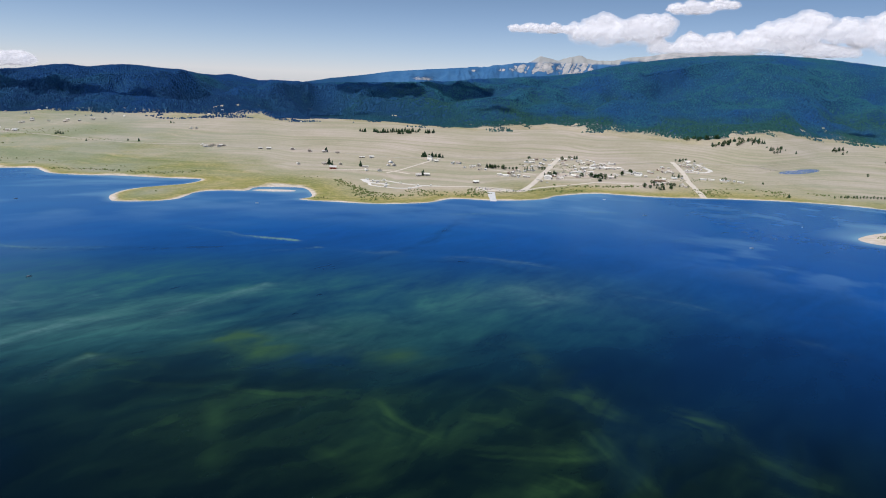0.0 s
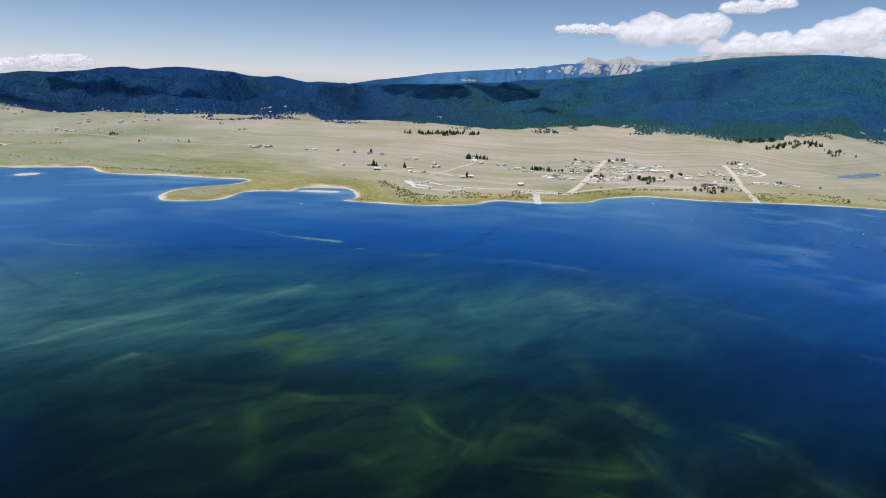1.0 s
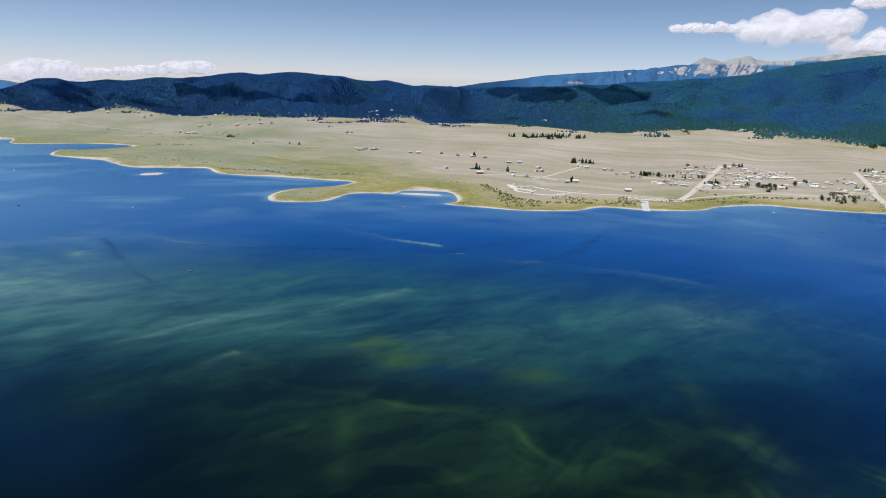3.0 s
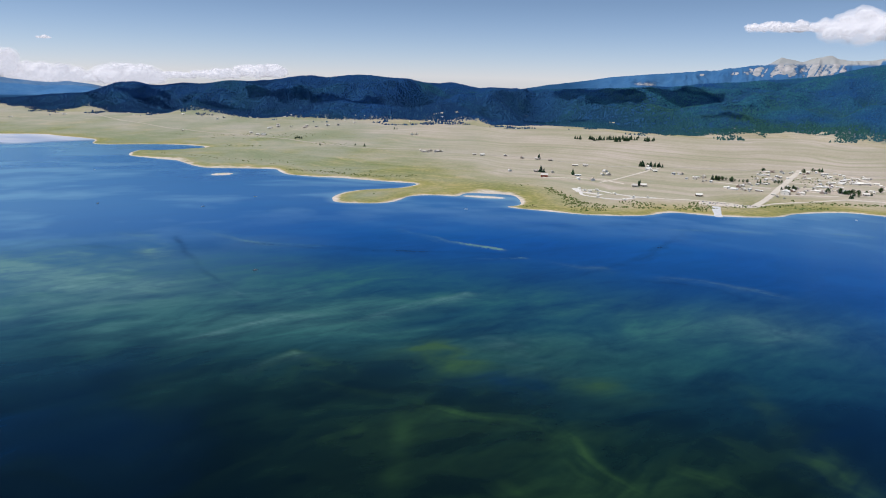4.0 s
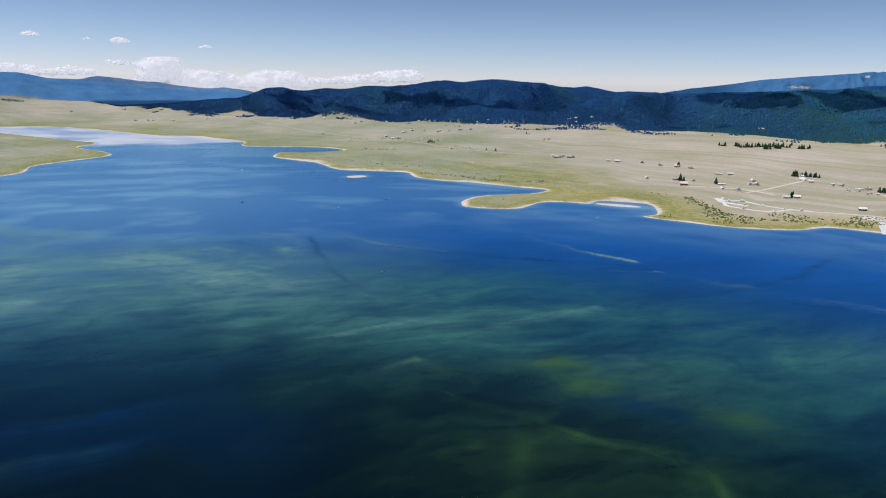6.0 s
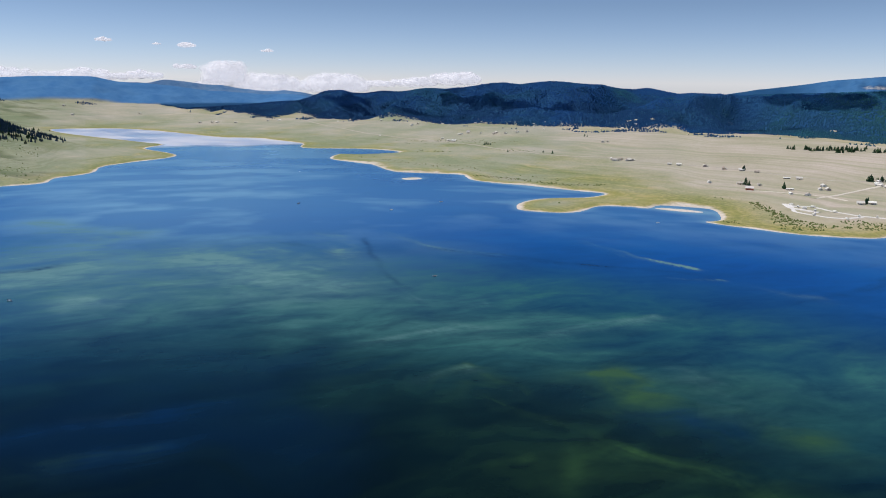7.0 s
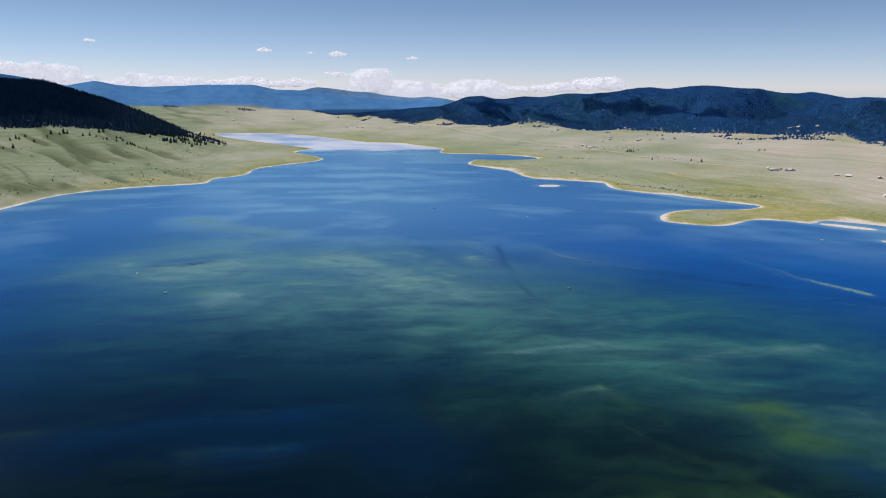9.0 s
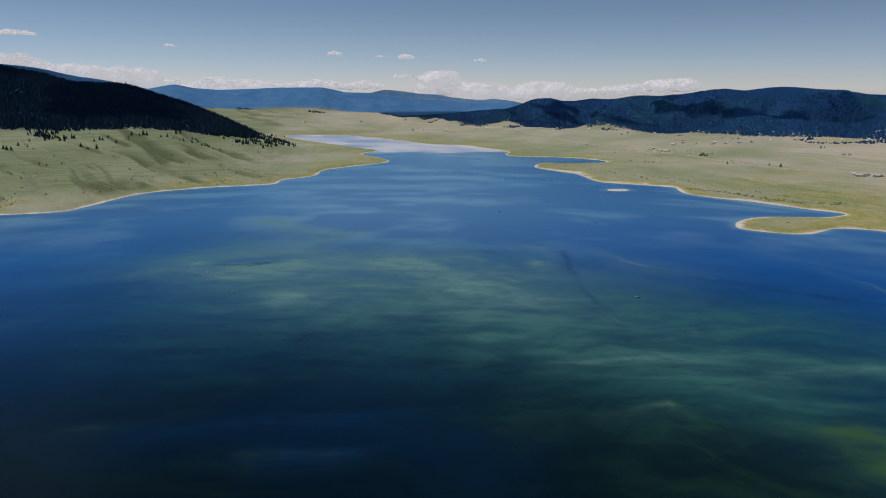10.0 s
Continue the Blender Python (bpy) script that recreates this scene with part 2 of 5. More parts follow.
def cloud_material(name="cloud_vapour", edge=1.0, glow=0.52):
    """Bright vapour: sunlight on its billows, and a glow standing in for the light that has wandered through it."""
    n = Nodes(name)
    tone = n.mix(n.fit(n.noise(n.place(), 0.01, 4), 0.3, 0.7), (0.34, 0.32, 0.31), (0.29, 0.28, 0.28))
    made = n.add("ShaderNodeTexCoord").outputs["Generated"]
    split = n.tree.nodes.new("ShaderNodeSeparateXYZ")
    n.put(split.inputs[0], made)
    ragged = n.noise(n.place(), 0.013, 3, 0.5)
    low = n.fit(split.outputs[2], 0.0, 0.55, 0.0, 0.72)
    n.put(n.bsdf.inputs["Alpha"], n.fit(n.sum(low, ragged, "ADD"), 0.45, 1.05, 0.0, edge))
    # emission added to brighten the shaded undersides
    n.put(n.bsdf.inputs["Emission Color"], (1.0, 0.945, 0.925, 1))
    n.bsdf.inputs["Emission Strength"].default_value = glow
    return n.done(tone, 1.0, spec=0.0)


def thin_cloud_material():
    """High thin cloud, torn at the rim, that lets some sun through."""
    n = Nodes("thin_cloud")
    ragged = n.noise(n.place(), 0.02, 6, 0.62)
    n.put(n.bsdf.inputs["Alpha"], n.fit(ragged, 0.32, 0.40, 0.0, 0.44))
    return n.done((0.85, 0.85, 0.86), 1.0, spec=0.0)


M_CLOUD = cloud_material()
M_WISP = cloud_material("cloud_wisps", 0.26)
M_HAZE = thin_cloud_material()
M_WALL = varied("house_walls", [(0.80, 0.74, 0.63), (0.70, 0.62, 0.50), (0.55, 0.48, 0.38), (0.78, 0.77, 0.75), (0.30, 0.19, 0.12)], 0.8, 0.8, 0.2, False, 0.15)
M_ROOF = varied("house_roofs", [(0.80, 0.73, 0.61), (0.52, 0.46, 0.39), (0.82, 0.76, 0.64), (0.26, 0.19, 0.14), (0.70, 0.63, 0.52)], 0.5, 0.65, 0.2, False, 0.15)
M_WHITE = plain("white_metal", (0.84, 0.79, 0.69), (0.76, 0.71, 0.62), 0.4, 0.6, 0.0, 0.2)
M_RED = plain("rust_red_boards", (0.36, 0.10, 0.05), (0.28, 0.075, 0.04), 0.6)
M_DOOR = plain("door_wood", (0.16, 0.10, 0.06), (0.11, 0.07, 0.045), 2.0)
M_GLASS = plain("window_glass", (0.03, 0.04, 0.05), (0.02, 0.025, 0.03), 1.0, 0.06, 0.0, 0.6)
M_BRICK = plain("chimney_brick", (0.30, 0.15, 0.10), (0.22, 0.11, 0.08), 3.0)
M_BARK = plain("bark", (0.12, 0.085, 0.06), (0.08, 0.06, 0.045), 2.0, 0.95)
M_PINE = varied("pine_needles", [(0.018, 0.045, 0.022), (0.03, 0.07, 0.028), (0.045, 0.085, 0.03)], 0.5, 0.9, 0.1, False)
M_LEAF = varied("cottonwood_leaves", [(0.035, 0.07, 0.02), (0.055, 0.095, 0.025), (0.03, 0.06, 0.018)], 0.5, 0.9, 0.1, False)
M_SHRUB = varied("willow_shrubs", [(0.09, 0.13, 0.035), (0.13, 0.155, 0.045), (0.17, 0.165, 0.06)], 0.3, 0.95, 0.05)
M_DIRT = plain("gravel_road", (0.62, 0.54, 0.43), (0.53, 0.45, 0.35), 0.08, 0.95, spec=0.1, bump=0.05)
M_TRACK = plain("worn_highway", (0.42, 0.37, 0.29), (0.36, 0.31, 0.23), 0.05, 0.95, spec=0.1)
M_PALE = plain("white_gravel", (0.68, 0.63, 0.56), (0.58, 0.52, 0.44), 0.1, 0.95, spec=0.1, bump=0.05)
M_ASPHALT = plain("worn_asphalt", (0.30, 0.28, 0.25), (0.24, 0.22, 0.20), 0.08, 0.9, spec=0.2)
M_CONCRETE = plain("boat_ramp_concrete", (0.60, 0.57, 0.53), (0.50, 0.48, 0.45), 0.2, 0.85)
M_PAINT = varied("car_paint", [(0.75, 0.75, 0.76), (0.05, 0.06, 0.07), (0.35, 0.36, 0.38), (0.30, 0.04, 0.03), (0.06, 0.10, 0.22), (0.78, 0.78, 0.77)], 1.0, 0.3, 0.5, False, 0.1)
M_TYRE = plain("tyre_rubber", (0.03, 0.03, 0.03), (0.02, 0.02, 0.02), 4.0, 0.9)
M_HULL = varied("boat_hull", [(0.80, 0.80, 0.80), (0.70, 0.71, 0.72), (0.25, 0.27, 0.30)], 1.0, 0.3, 0.5, False, 0.1)
M_DARKGEAR = plain("outboard_black", (0.03, 0.03, 0.035), (0.02, 0.02, 0.022), 3.0, 0.4)
# pale blue base stands in for sky mirrored on the pond
M_POND = plain("pond_water", (0.22, 0.27, 0.40), (0.17, 0.22, 0.34), 0.02, 0.15, 0.0, 0.5)

# ---- form of the land: lake outline, valley floor, ridges ----
EYE = 216.0
MID = (-10.0, 45.0)
NORTH_SHORE = [(872, 1358), (766, 1402), (665, 1413), (530, 1408), (428, 1399), (365, 1409), (306, 1413), (223, 1364),
               (194, 1324), (147, 1296), (80, 1280), (17, 1281), (-30, 1230), (-81, 1204), (-138, 1194), (-200, 1199),
               (-259, 1208), (-242, 1242), (-272, 1329), (-319, 1333), (-363, 1318), (-372, 1275), (-409, 1269)]
SPIT = [(-449, 1241), (-453, 1196), (-463, 1156), (-505, 1128), (-544, 1122), (-563, 1142), (-577, 1185), (-571, 1244),
        (-541, 1282), (-506, 1318), (-490, 1355), (-495, 1390), (-550, 1386), (-654, 1391), (-742, 1381), (-801, 1391),
        (-840, 1423), (-871, 1448)]
WEST_BAYS = [(-952, 1420), (-1029, 1399), (-1154, 1472), (-1203, 1481), (-1328, 1505), (-1392, 1612), (-1343, 1646), (-1290, 1760),
             (-1350, 1795), (-1467, 1776), (-1608, 1683), (-1717, 1787), (-1877, 1824), (-2000, 1835), (-2130, 1775), (-2320, 1793),
             (-2611, 1810), (-2800, 1770), (-2910, 1640)]
EAST_SHORE = [(-2890, 1560), (-2621, 1500), (-2152, 1476), (-2025, 1464), (-1954, 1352), (-1790, 1316), (-1690, 1260), (-1643, 1040),
              (-1545, 941), (-1522, 846), (-1468, 789), (-1505, 673), (-1514, 566), (-1490, 491), (-1403, 391), (-1376, 339),
              (-1406, 258), (-1450, 120)]
SOUTH_SHORE = [(-1420, -350), (-1100, -800), (-300, -1000), (600, -950), (1250, -500), (1500, 200), (1450, 800), (1180, 1150)]
# islands: middle, half-lengths, turn
ISLANDS = [(745, 1075, 105, 46, 20), (-922, 1322, 24, 16, 60), (-322, 1290, 40, 11, 8)]
# the pond on the meadow: middle, half-lengths, level
POND = (915, 1800, 105, 26, 19.0)
# where the forest begins: degrees left of +y, distance, height
FOREST_EDGE = [(-70, 2700, 60), (-32, 2890, 50), (-29, 2800, 56), (-27.2, 2620, 68), (-25.5, 2520, 77), (-24, 2450, 70), (-22.4, 2370, 54), (-20.7, 2310, 43), (-17.4, 2450, 45),
               (-12.5, 2490, 52), (-10, 2590, 50), (-7.2, 2560, 50), (-4.7, 2430, 50), (-2.4, 2410, 50), (1.7, 2500, 48), (4.4, 2600, 48),
               (8.9, 2640, 48), (12.4, 2500, 46), (15, 2600, 44), (17, 2640, 47), (22, 2660, 46), (27.5, 2680, 46), (33, 2800, 46),
               (36, 2950, 45), (41, 3080, 45), (45.3, 3280, 44), (50, 3560, 43), (52.7, 3780, 42), (55, 4250, 68), (62.5, 4250, 82), (68, 4250, 97), (110, 4250, 115)]
# the nearer ridge: degrees left, distance, height of its crest
FRONT_RIDGE = [(-70, 4000, 300), (-32, 4100, 346), (-28, 4100, 381), (-25, 4150, 397), (-22, 4150, 394), (-20.7, 4150, 390), (-17.4, 4150, 366),
               (-15, 4150, 340), (-12.5, 4100, 310),
               (-10.8, 4100, 270), (-7.3, 4100, 241), (-4.7, 4100, 226), (-0.2, 4100, 194), (4.4, 4100, 175), (10.5, 4100, 156), (12.4, 4100, 160), (14.1, 4100, 164),
               (15, 4100, 156), (16.2, 4100, 171), (17.3, 4100, 184), (18.3, 4100, 178), (19.5, 4070, 181), (20.2, 4050, 189), (21.5, 4050, 204), (23.8, 4050, 211),
               (24.8, 4030, 213), (25.9, 4000, 206), (27.1, 4000, 197), (28.4, 4000, 206), (29.8, 4000, 194), (31, 4000, 177), (32.9, 4000, 163), (34.7, 4000, 167),
               (36.7, 3980, 144), (38, 3950, 149), (39.5, 3950, 134), (40.4, 3900, 136), (41.3, 3900, 152), (42.6, 3900, 147), (43.8, 3920, 112), (44.8, 3940, 92),
               (46.7, 3950, 84), (49.4, 3960, 66), (52.2, 3980, 54), (53.2, 4040, 48), (55, 4310, 66), (62.5, 4310, 80), (110, 4310, 112)]
# the wooded hill across the narrows: degrees left, distance and height of its forest edge, distance and height of its crest
NEAR_HILL = [(58, 2400, 0, 2600, -30), (61.5, 2420, 16, 2600, 8), (63, 2430, 34, 2600, 30), (64.2, 2430, 42, 2620, 50), (65.2, 2400, 48, 2650, 73),
             (67.3, 2330, 60, 2750, 115), (69.7, 2230, 84, 2850, 159), (72, 2170, 92, 2900, 196), (73.2, 2150, 92, 2900, 219), (75, 2130, 92, 2950, 223),
             (76.9, 2110, 93, 2950, 227), (78.6, 2100, 93, 2980, 257), (81, 2085, 93, 3000, 281), (82, 2080, 93, 3000, 296), (90, 2080, 95, 3000, 360), (110, 2100, 95, 3000, 380)]
# the far skyline: degrees left, height of its crest 4700 m off
SKYLINE = [(-70, 340), (-31.1, 366), (-28.1, 402), (-25.2, 421), (-22, 434), (-20.2, 439), (-18.6, 424), (-17.4, 428), (-15.6, 399), (-14.2, 388),
           (-12.9, 364), (-11.6, 362), (-10.2, 394), (-9.4, 374), (-8.7, 354), (-7.3, 377), (-6.3, 334), (-5.4, 330), (-4.6, 316), (-2.4, 293), (1.7, 268), (4.4, 245), (8.9, 190),
           (12.4, 144), (15, 140), (40, 100), (43.5, 113), (44.4, 127), (45.8, 141), (47.2, 133), (49, 148), (50.4, 169), (51.7, 173), (53.1, 187),
           (54.5, 198), (55.8, 177), (58.2, 186), (60, 196), (72, 196), (73.5, 225), (75, 250), (76.5, 269), (77.9, 294), (79.3, 321), (80.3, 332), (81.3, 337), (110, 340)]
# a lower range in front of it, 4590 m off
MIDDLE_RANGE = [(-70, 0), (42, 60), (44.6, 107), (49.4, 119), (51.7, 138), (54, 163), (55.8, 175), (57.6, 182), (59.4, 213), (62.9, 211), (64.6, 204),
                (67.2, 197), (69, 207), (70.4, 231), (72.2, 204), (74, 170), (110, 100)]


def vnoise(x, y, seed=0):
    """Smooth value noise, 0 to 1."""
    ix, iy = np.floor(x).astype(np.int64), np.floor(y).astype(np.int64)
    fx, fy = x - ix, y - iy
    fx, fy = fx * fx * (3 - 2 * fx), fy * fy * (3 - 2 * fy)

    def corner(i, j):
        h = (i * 374761393 + j * 668265263 + seed * 144269504) & 0xFFFFFFFF
        h = ((h ^ (h >> 13)) * 1274126177) & 0xFFFFFFFF
        return ((h ^ (h >> 16)) & 0xFFFF) / 65535.0

    a, b = corner(ix, iy), corner(ix + 1, iy)
    c, d = corner(ix, iy + 1), corner(ix + 1, iy + 1)
    return (a + (b - a) * fx) * (1 - fy) + (c + (d - c) * fx) * fy


def fbm(x, y, octaves=4, seed=0):
    total, amp, norm = 0.0, 1.0, 0.0
    for o in range(octaves):
        total = total + amp * vnoise(x * 2 ** o + 17.3 * o, y * 2 ** o - 9.1 * o, seed + o)
        norm += amp
        amp *= 0.5
    return total / norm


def rounded(points, steps=4):
    """A closed Catmull-Rom line through the points."""
    p, out = np.array(points, float), []
    n = len(p)
    for i in range(n):
        a, b, c, d = p[i - 1], p[i], p[(i + 1) % n], p[(i + 2) % n]
        for s in range(steps):
            t = s / steps
            out.append(0.5 * (2 * b + (c - a) * t + (2 * a - 5 * b + 4 * c - d) * t * t + (3 * b - a - 3 * c + d) * t ** 3))
    return np.array(out)


LAKE = rounded(NORTH_SHORE + SPIT + WEST_BAYS + EAST_SHORE + SOUTH_SHORE)


def line_distance(x, y, line, closed=False):
    """The distance to a polyline and, for a closed one, whether the point is inside."""
    best, inside = np.full(x.shape, 1e12), np.zeros(x.shape, bool)
    last = len(line) if closed else len(line) - 1
    for i in range(last):
        (ax, ay), (bx, by) = line[i], line[(i + 1) % len(line)]
        dx, dy = bx - ax, by - ay
        t = np.clip(((x - ax) * dx + (y - ay) * dy) / (dx * dx + dy * dy + 1e-9), 0, 1)
        best = np.minimum(best, (x - ax - t * dx) ** 2 + (y - ay - t * dy) ** 2)
        if closed and dy != 0:
            inside ^= ((ay > y) != (by > y)) & (x < dx * (y - ay) / dy + ax)
    return np.sqrt(best), inside


def inland(x, y):
    """Metres from the water's edge: plus on land, minus on the lake."""
    d, wet = line_distance(x, y, LAKE, True)
    d = np.where(wet, -d, d)
    for cx, cy, a, b, turn in ISLANDS:
        c, s = math.cos(radians(turn)), math.sin(radians(turn))
        u, v = ((x - cx) * c + (y - cy) * s) / a, (-(x - cx) * s + (y - cy) * c) / b
        d = np.maximum(d, (1 - np.hypot(u, v)) * b)
    return d + 5.0 * (fbm(x / 45, y / 45, 3, 5) - 0.5)


SMOOTHED = {}


def spread(table, az, column):
    """A column of a table of ridges, smoothly between its rows."""
    key = (id(table), column)
    if key not in SMOOTHED:
        rows = np.array(table, float)
        fine_az = np.arange(-70, 110.01, 0.1)
        kernel = np.exp(-(np.arange(-12, 13) / (1.2 if table is SKYLINE else 2.6)) ** 2)
        values = np.interp(fine_az, rows[:, 0], rows[:, column])
        SMOOTHED[key] = fine_az, np.convolve(np.pad(values, 12, "edge"), kernel / kernel.sum(), "valid")
    return np.interp(az, *SMOOTHED[key])


def polar(x, y):
    dx, dy = x - MID[0], y - MID[1]
    return np.degrees(np.arctan2(-dx, dy)), np.hypot(dx, dy)


def land(x, y):
    """Height of the ground, distance inland, and how far into the forest a place lies (metres; minus: open valley)."""
    az, r = polar(x, y)
    back = np.abs(az - 20) > 95                    # behind the camera: plain low hills
    azc = np.clip(az, -70, 110)
    d = inland(x, y)
    wob = 170 * (fbm(x / 260, y / 260, 3, 11) - 0.5)
    rf, zf = spread(FOREST_EDGE, azc, 1), spread(FOREST_EDGE, azc, 2)
    ridge = FRONT_RIDGE
    rm, zm = spread(ridge, azc, 1), spread(ridge, azc, 2)
    rs, zs = 4700.0, spread(SKYLINE, azc, 1)
    zs = zs + 14 * (fbm(azc * 2.2, 0 * azc + 3.3, 3, 57) - 0.5) * np.clip((azc + 16) / 4, 0, 1) * np.clip((2 - azc) / 4, 0, 1)
    rm = np.maximum(rm, rf + 60)
    # valley floor: a small bank at the water, then a slow rise
    dd = np.maximum(d, 0)
    t = dd / (dd + np.maximum(rf - r, 0) + 1.0)
    z = 2.2 * (1 - np.exp(-dd / 14)) + (zf - 2) * t ** 1.15
    calm = np.clip(dd / 350, 0, 1)
    z = z + calm * (11 * (fbm(x / 330, y / 330, 2, 21) - 0.5) + 0.9 * (fbm(x / 60, y / 60, 3, 25) - 0.5)) * np.clip((rf - r) / 300 + 0.4, 0.4, 1)
    # slopes from the forest edge to the nearer crest
    u = np.clip((r - rf) / (rm - rf), 0, 1)
    n1 = 1 - np.abs(2 * fbm(x / 520, y / 520, 4, 31) - 1)
    n2 = 1 - np.abs(2 * fbm(x / 170, y / 170, 3, 37) - 1)
    rise = zf + (zm - zf) * u ** 1.15 + (n1 - 0.72) * 230 * np.sin(np.pi * u) + (n2 - 0.7) * 52 * np.sin(np.pi * np.clip(u * 1.1, 0, 1))
    fold = np.clip((azc + 25.5) / 3, 0, 1) * np.clip((-10.5 - azc) / 3, 0, 1)       # the draw behind the green foothill
    rise = rise + fold * (24 * np.exp(-((r - 2790) / 130) ** 2) - 46 * np.exp(-((r - 3060) / 150) ** 2))
    sight = EYE + (zm - EYE) * np.maximum(r, 1) / rm
    rise = np.minimum(rise, sight - 2 + 4 * u)
    z = np.where(r > rf, np.maximum(rise, zf - 6), z)
    # behind the crest: down, then up to the far skyline
    rv = 0.5 * (rm + rs)
    zv = np.minimum(zm - 14, 0.5 * (zm + zs) - 10)
    zv = np.minimum(zv, zm - 0.08 * (rv - rm))
    zv = np.maximum(zv, 25)
    a = np.clip((r - rm) / (rv - rm), 0, 1)
    b = np.clip((r - rv) / (rs - rv), 0, 1)
    cliff = (1 - np.abs(2 * fbm(az * 0.9, r / 420, 5, 41) - 1) - 0.72) * 70 * np.sin(np.pi * b) * np.clip((8 - az) / 6, 0.0, 1)
    cliff = cliff + (1 - np.abs(2 * fbm(x / 240, y / 240, 4, 45) - 1) - 0.72) * 14 * np.sin(np.pi * b) * np.clip((az - 40) / 8, 0, 1)
    behind = np.where(r < rv, zm + (zv - zm) * (a * a * (3 - 2 * a)), zv + (zs - zv) * b ** 1.2 + cliff)
    behind = np.minimum(behind, np.where(r > rv, EYE + (zs - EYE) * r / rs + 0.5, 1e9))
    z = np.where(r > rm, behind, z)
    z = np.where(r > rs, zs - (r - rs) * 0.6, z)
    z = z + np.where((r > rm - 500) & (r < rs + 1), 9 * (fbm(x / 110, y / 110, 4, 43) - 0.5), 0)
    spur = 1 - np.abs(2 * fbm(x / 150, y / 150, 4, 55) - 1)
    between = spread(MIDDLE_RANGE, azc, 1) - np.where(r < 4590, 0.37, 1.6) * np.abs(r - 4590) + 15 * (spur - 0.75) * np.clip((4590 - r) / 60, 0, 1) * np.clip((r - 4270) / 60, 0, 1)
    z = np.where((azc > 42) & (r > 4240), np.maximum(z, between), z)
    # the near hill stands in front of all that
    hr, hz, cr, cz = (spread(NEAR_HILL, azc, k) for k in (1, 2, 3, 4))
    th = dd / (dd + np.maximum(hr - r, 0) + 1.0)
    across, down = -0.18 * x + 0.98 * y, 0.98 * x + 0.18 * y
    across = across + 40 * (fbm(x / 160, y / 160, 3, 92) - 0.5)
    gully = (1 - np.abs(2 * fbm(across / 110, down / 420, 3, 91) - 1) - 0.7)
    gully = 0.55 * gully + 0.28 * (1 - np.abs(2 * fbm(across / 42, down / 240, 3, 95) - 1) - 0.7)
    hill = 2.2 * (1 - np.exp(-dd / 14)) + (hz - 2) * th ** 1.15 + gully * 70 * np.sin(np.pi * np.clip(th, 0, 1)) * np.clip((azc - 62) / 5, 0, 1)
    uh = np.clip((r - hr) / (cr - hr), 0, 1)
    hill = np.where(r > hr, np.minimum(hz + (cz - hz) * uh + gully * 30 * np.sin(np.pi * uh), EYE + (cz - EYE) * r / cr + 3 * uh), hill)
    hill = np.where(r > cr, cz - (r - cr) * 0.4, hill)
    on_hill = (azc > 58) & (hill > z)
    z = np.where(on_hill, hill, z)
    z = np.where(back & (d > 0), 2.2 * (1 - np.exp(-dd / 14)) + 0.05 * dd + 20 * (fbm(x / 400, y / 400, 4, 51) - 0.5) * calm, z)
    px, py = (x - POND[0]) * 0.766 + (y - POND[1]) * 0.643, -(x - POND[0]) * 0.643 + (y - POND[1]) * 0.766
    q = np.hypot(px / POND[2], py / POND[3]) + 0.1 * (fbm(x / 40, y / 40, 2, 97) - 0.5)
    w = np.clip((3.4 - q) / 2.2, 0, 1)
    w = w * w * (3 - 2 * w)
    z = z * (1 - w) + (POND[4] - 1.2 * np.clip((1.1 - q) / 0.2, 0, 1) + 0.6) * w
    z = np.where(d < 0, np.maximum(d * 0.08, -9), z)
    forest = np.where(on_hill, np.minimum(r - hr, (azc - 63.6) * 45), r - rf)
    glade = (fbm(x / 70, y / 50, 3, 93) > 0.79) & (forest < 220) & (forest > 0) & (azc < 40)
    forest = np.where(glade, -50.0, forest)
    forest = np.where(back, dd - 900, forest) + wob * np.where(on_hill, 0.6, 1.0)
    return z, d, forest

# ---- helpers for meshes ----
def quick_mesh(name, verts, faces, material, smooth=False):
    """A mesh from arrays of corners and of triangles or quads."""
    verts, faces = np.asarray(verts, np.float32), np.asarray(faces, np.int32)
    me = bpy.data.meshes.new(name)
    k = faces.shape[1]
    me.vertices.add(len(verts))
    me.vertices.foreach_set("co", verts.ravel())
    me.loops.add(faces.size)
    me.loops.foreach_set("vertex_index", faces.ravel())
    me.polygons.add(len(faces))
    me.polygons.foreach_set("loop_start", np.arange(0, faces.size, k, dtype=np.int32))
    me.polygons.foreach_set("use_smooth", np.full(len(faces), smooth))
    me.update(calc_edges=True)
    me.materials.append(material)
    return me


def attach(me, name, values):
    layer = me.attributes.new(name, "FLOAT", "POINT")
    layer.data.foreach_set("value", np.asarray(values, np.float32))


def ring_grid(radii, angles):
    """Corners and quads of a round grid about the middle of the view, angles in degrees left of +y, all round."""
    a, r = np.meshgrid(np.radians(angles), radii)
    x, y = MID[0] - np.sin(a) * r, MID[1] + np.cos(a) * r
    rows, cols = r.shape
    i, j = np.meshgrid(np.arange(rows - 1), np.arange(cols), indexing="ij")
    k = (j + 1) % cols
    faces = np.stack([i * cols + j, (i + 1) * cols + j, (i + 1) * cols + k, i * cols + k], -1).reshape(-1, 4)
    return x.ravel(), y.ravel(), faces


# ---- the land: one sheet ----
angles = np.concatenate([np.arange(-42, -13, 0.14), np.arange(-13, -0.5, 0.07), np.arange(-0.5, 94, 0.14), np.arange(94, 317.9, 2.5)])
radii = np.concatenate([[0.01, 150, 350, 600, 800], np.geomspace(960, 4380, 380), np.linspace(4392, 4712, 100), [4740, 4790, 4860]])
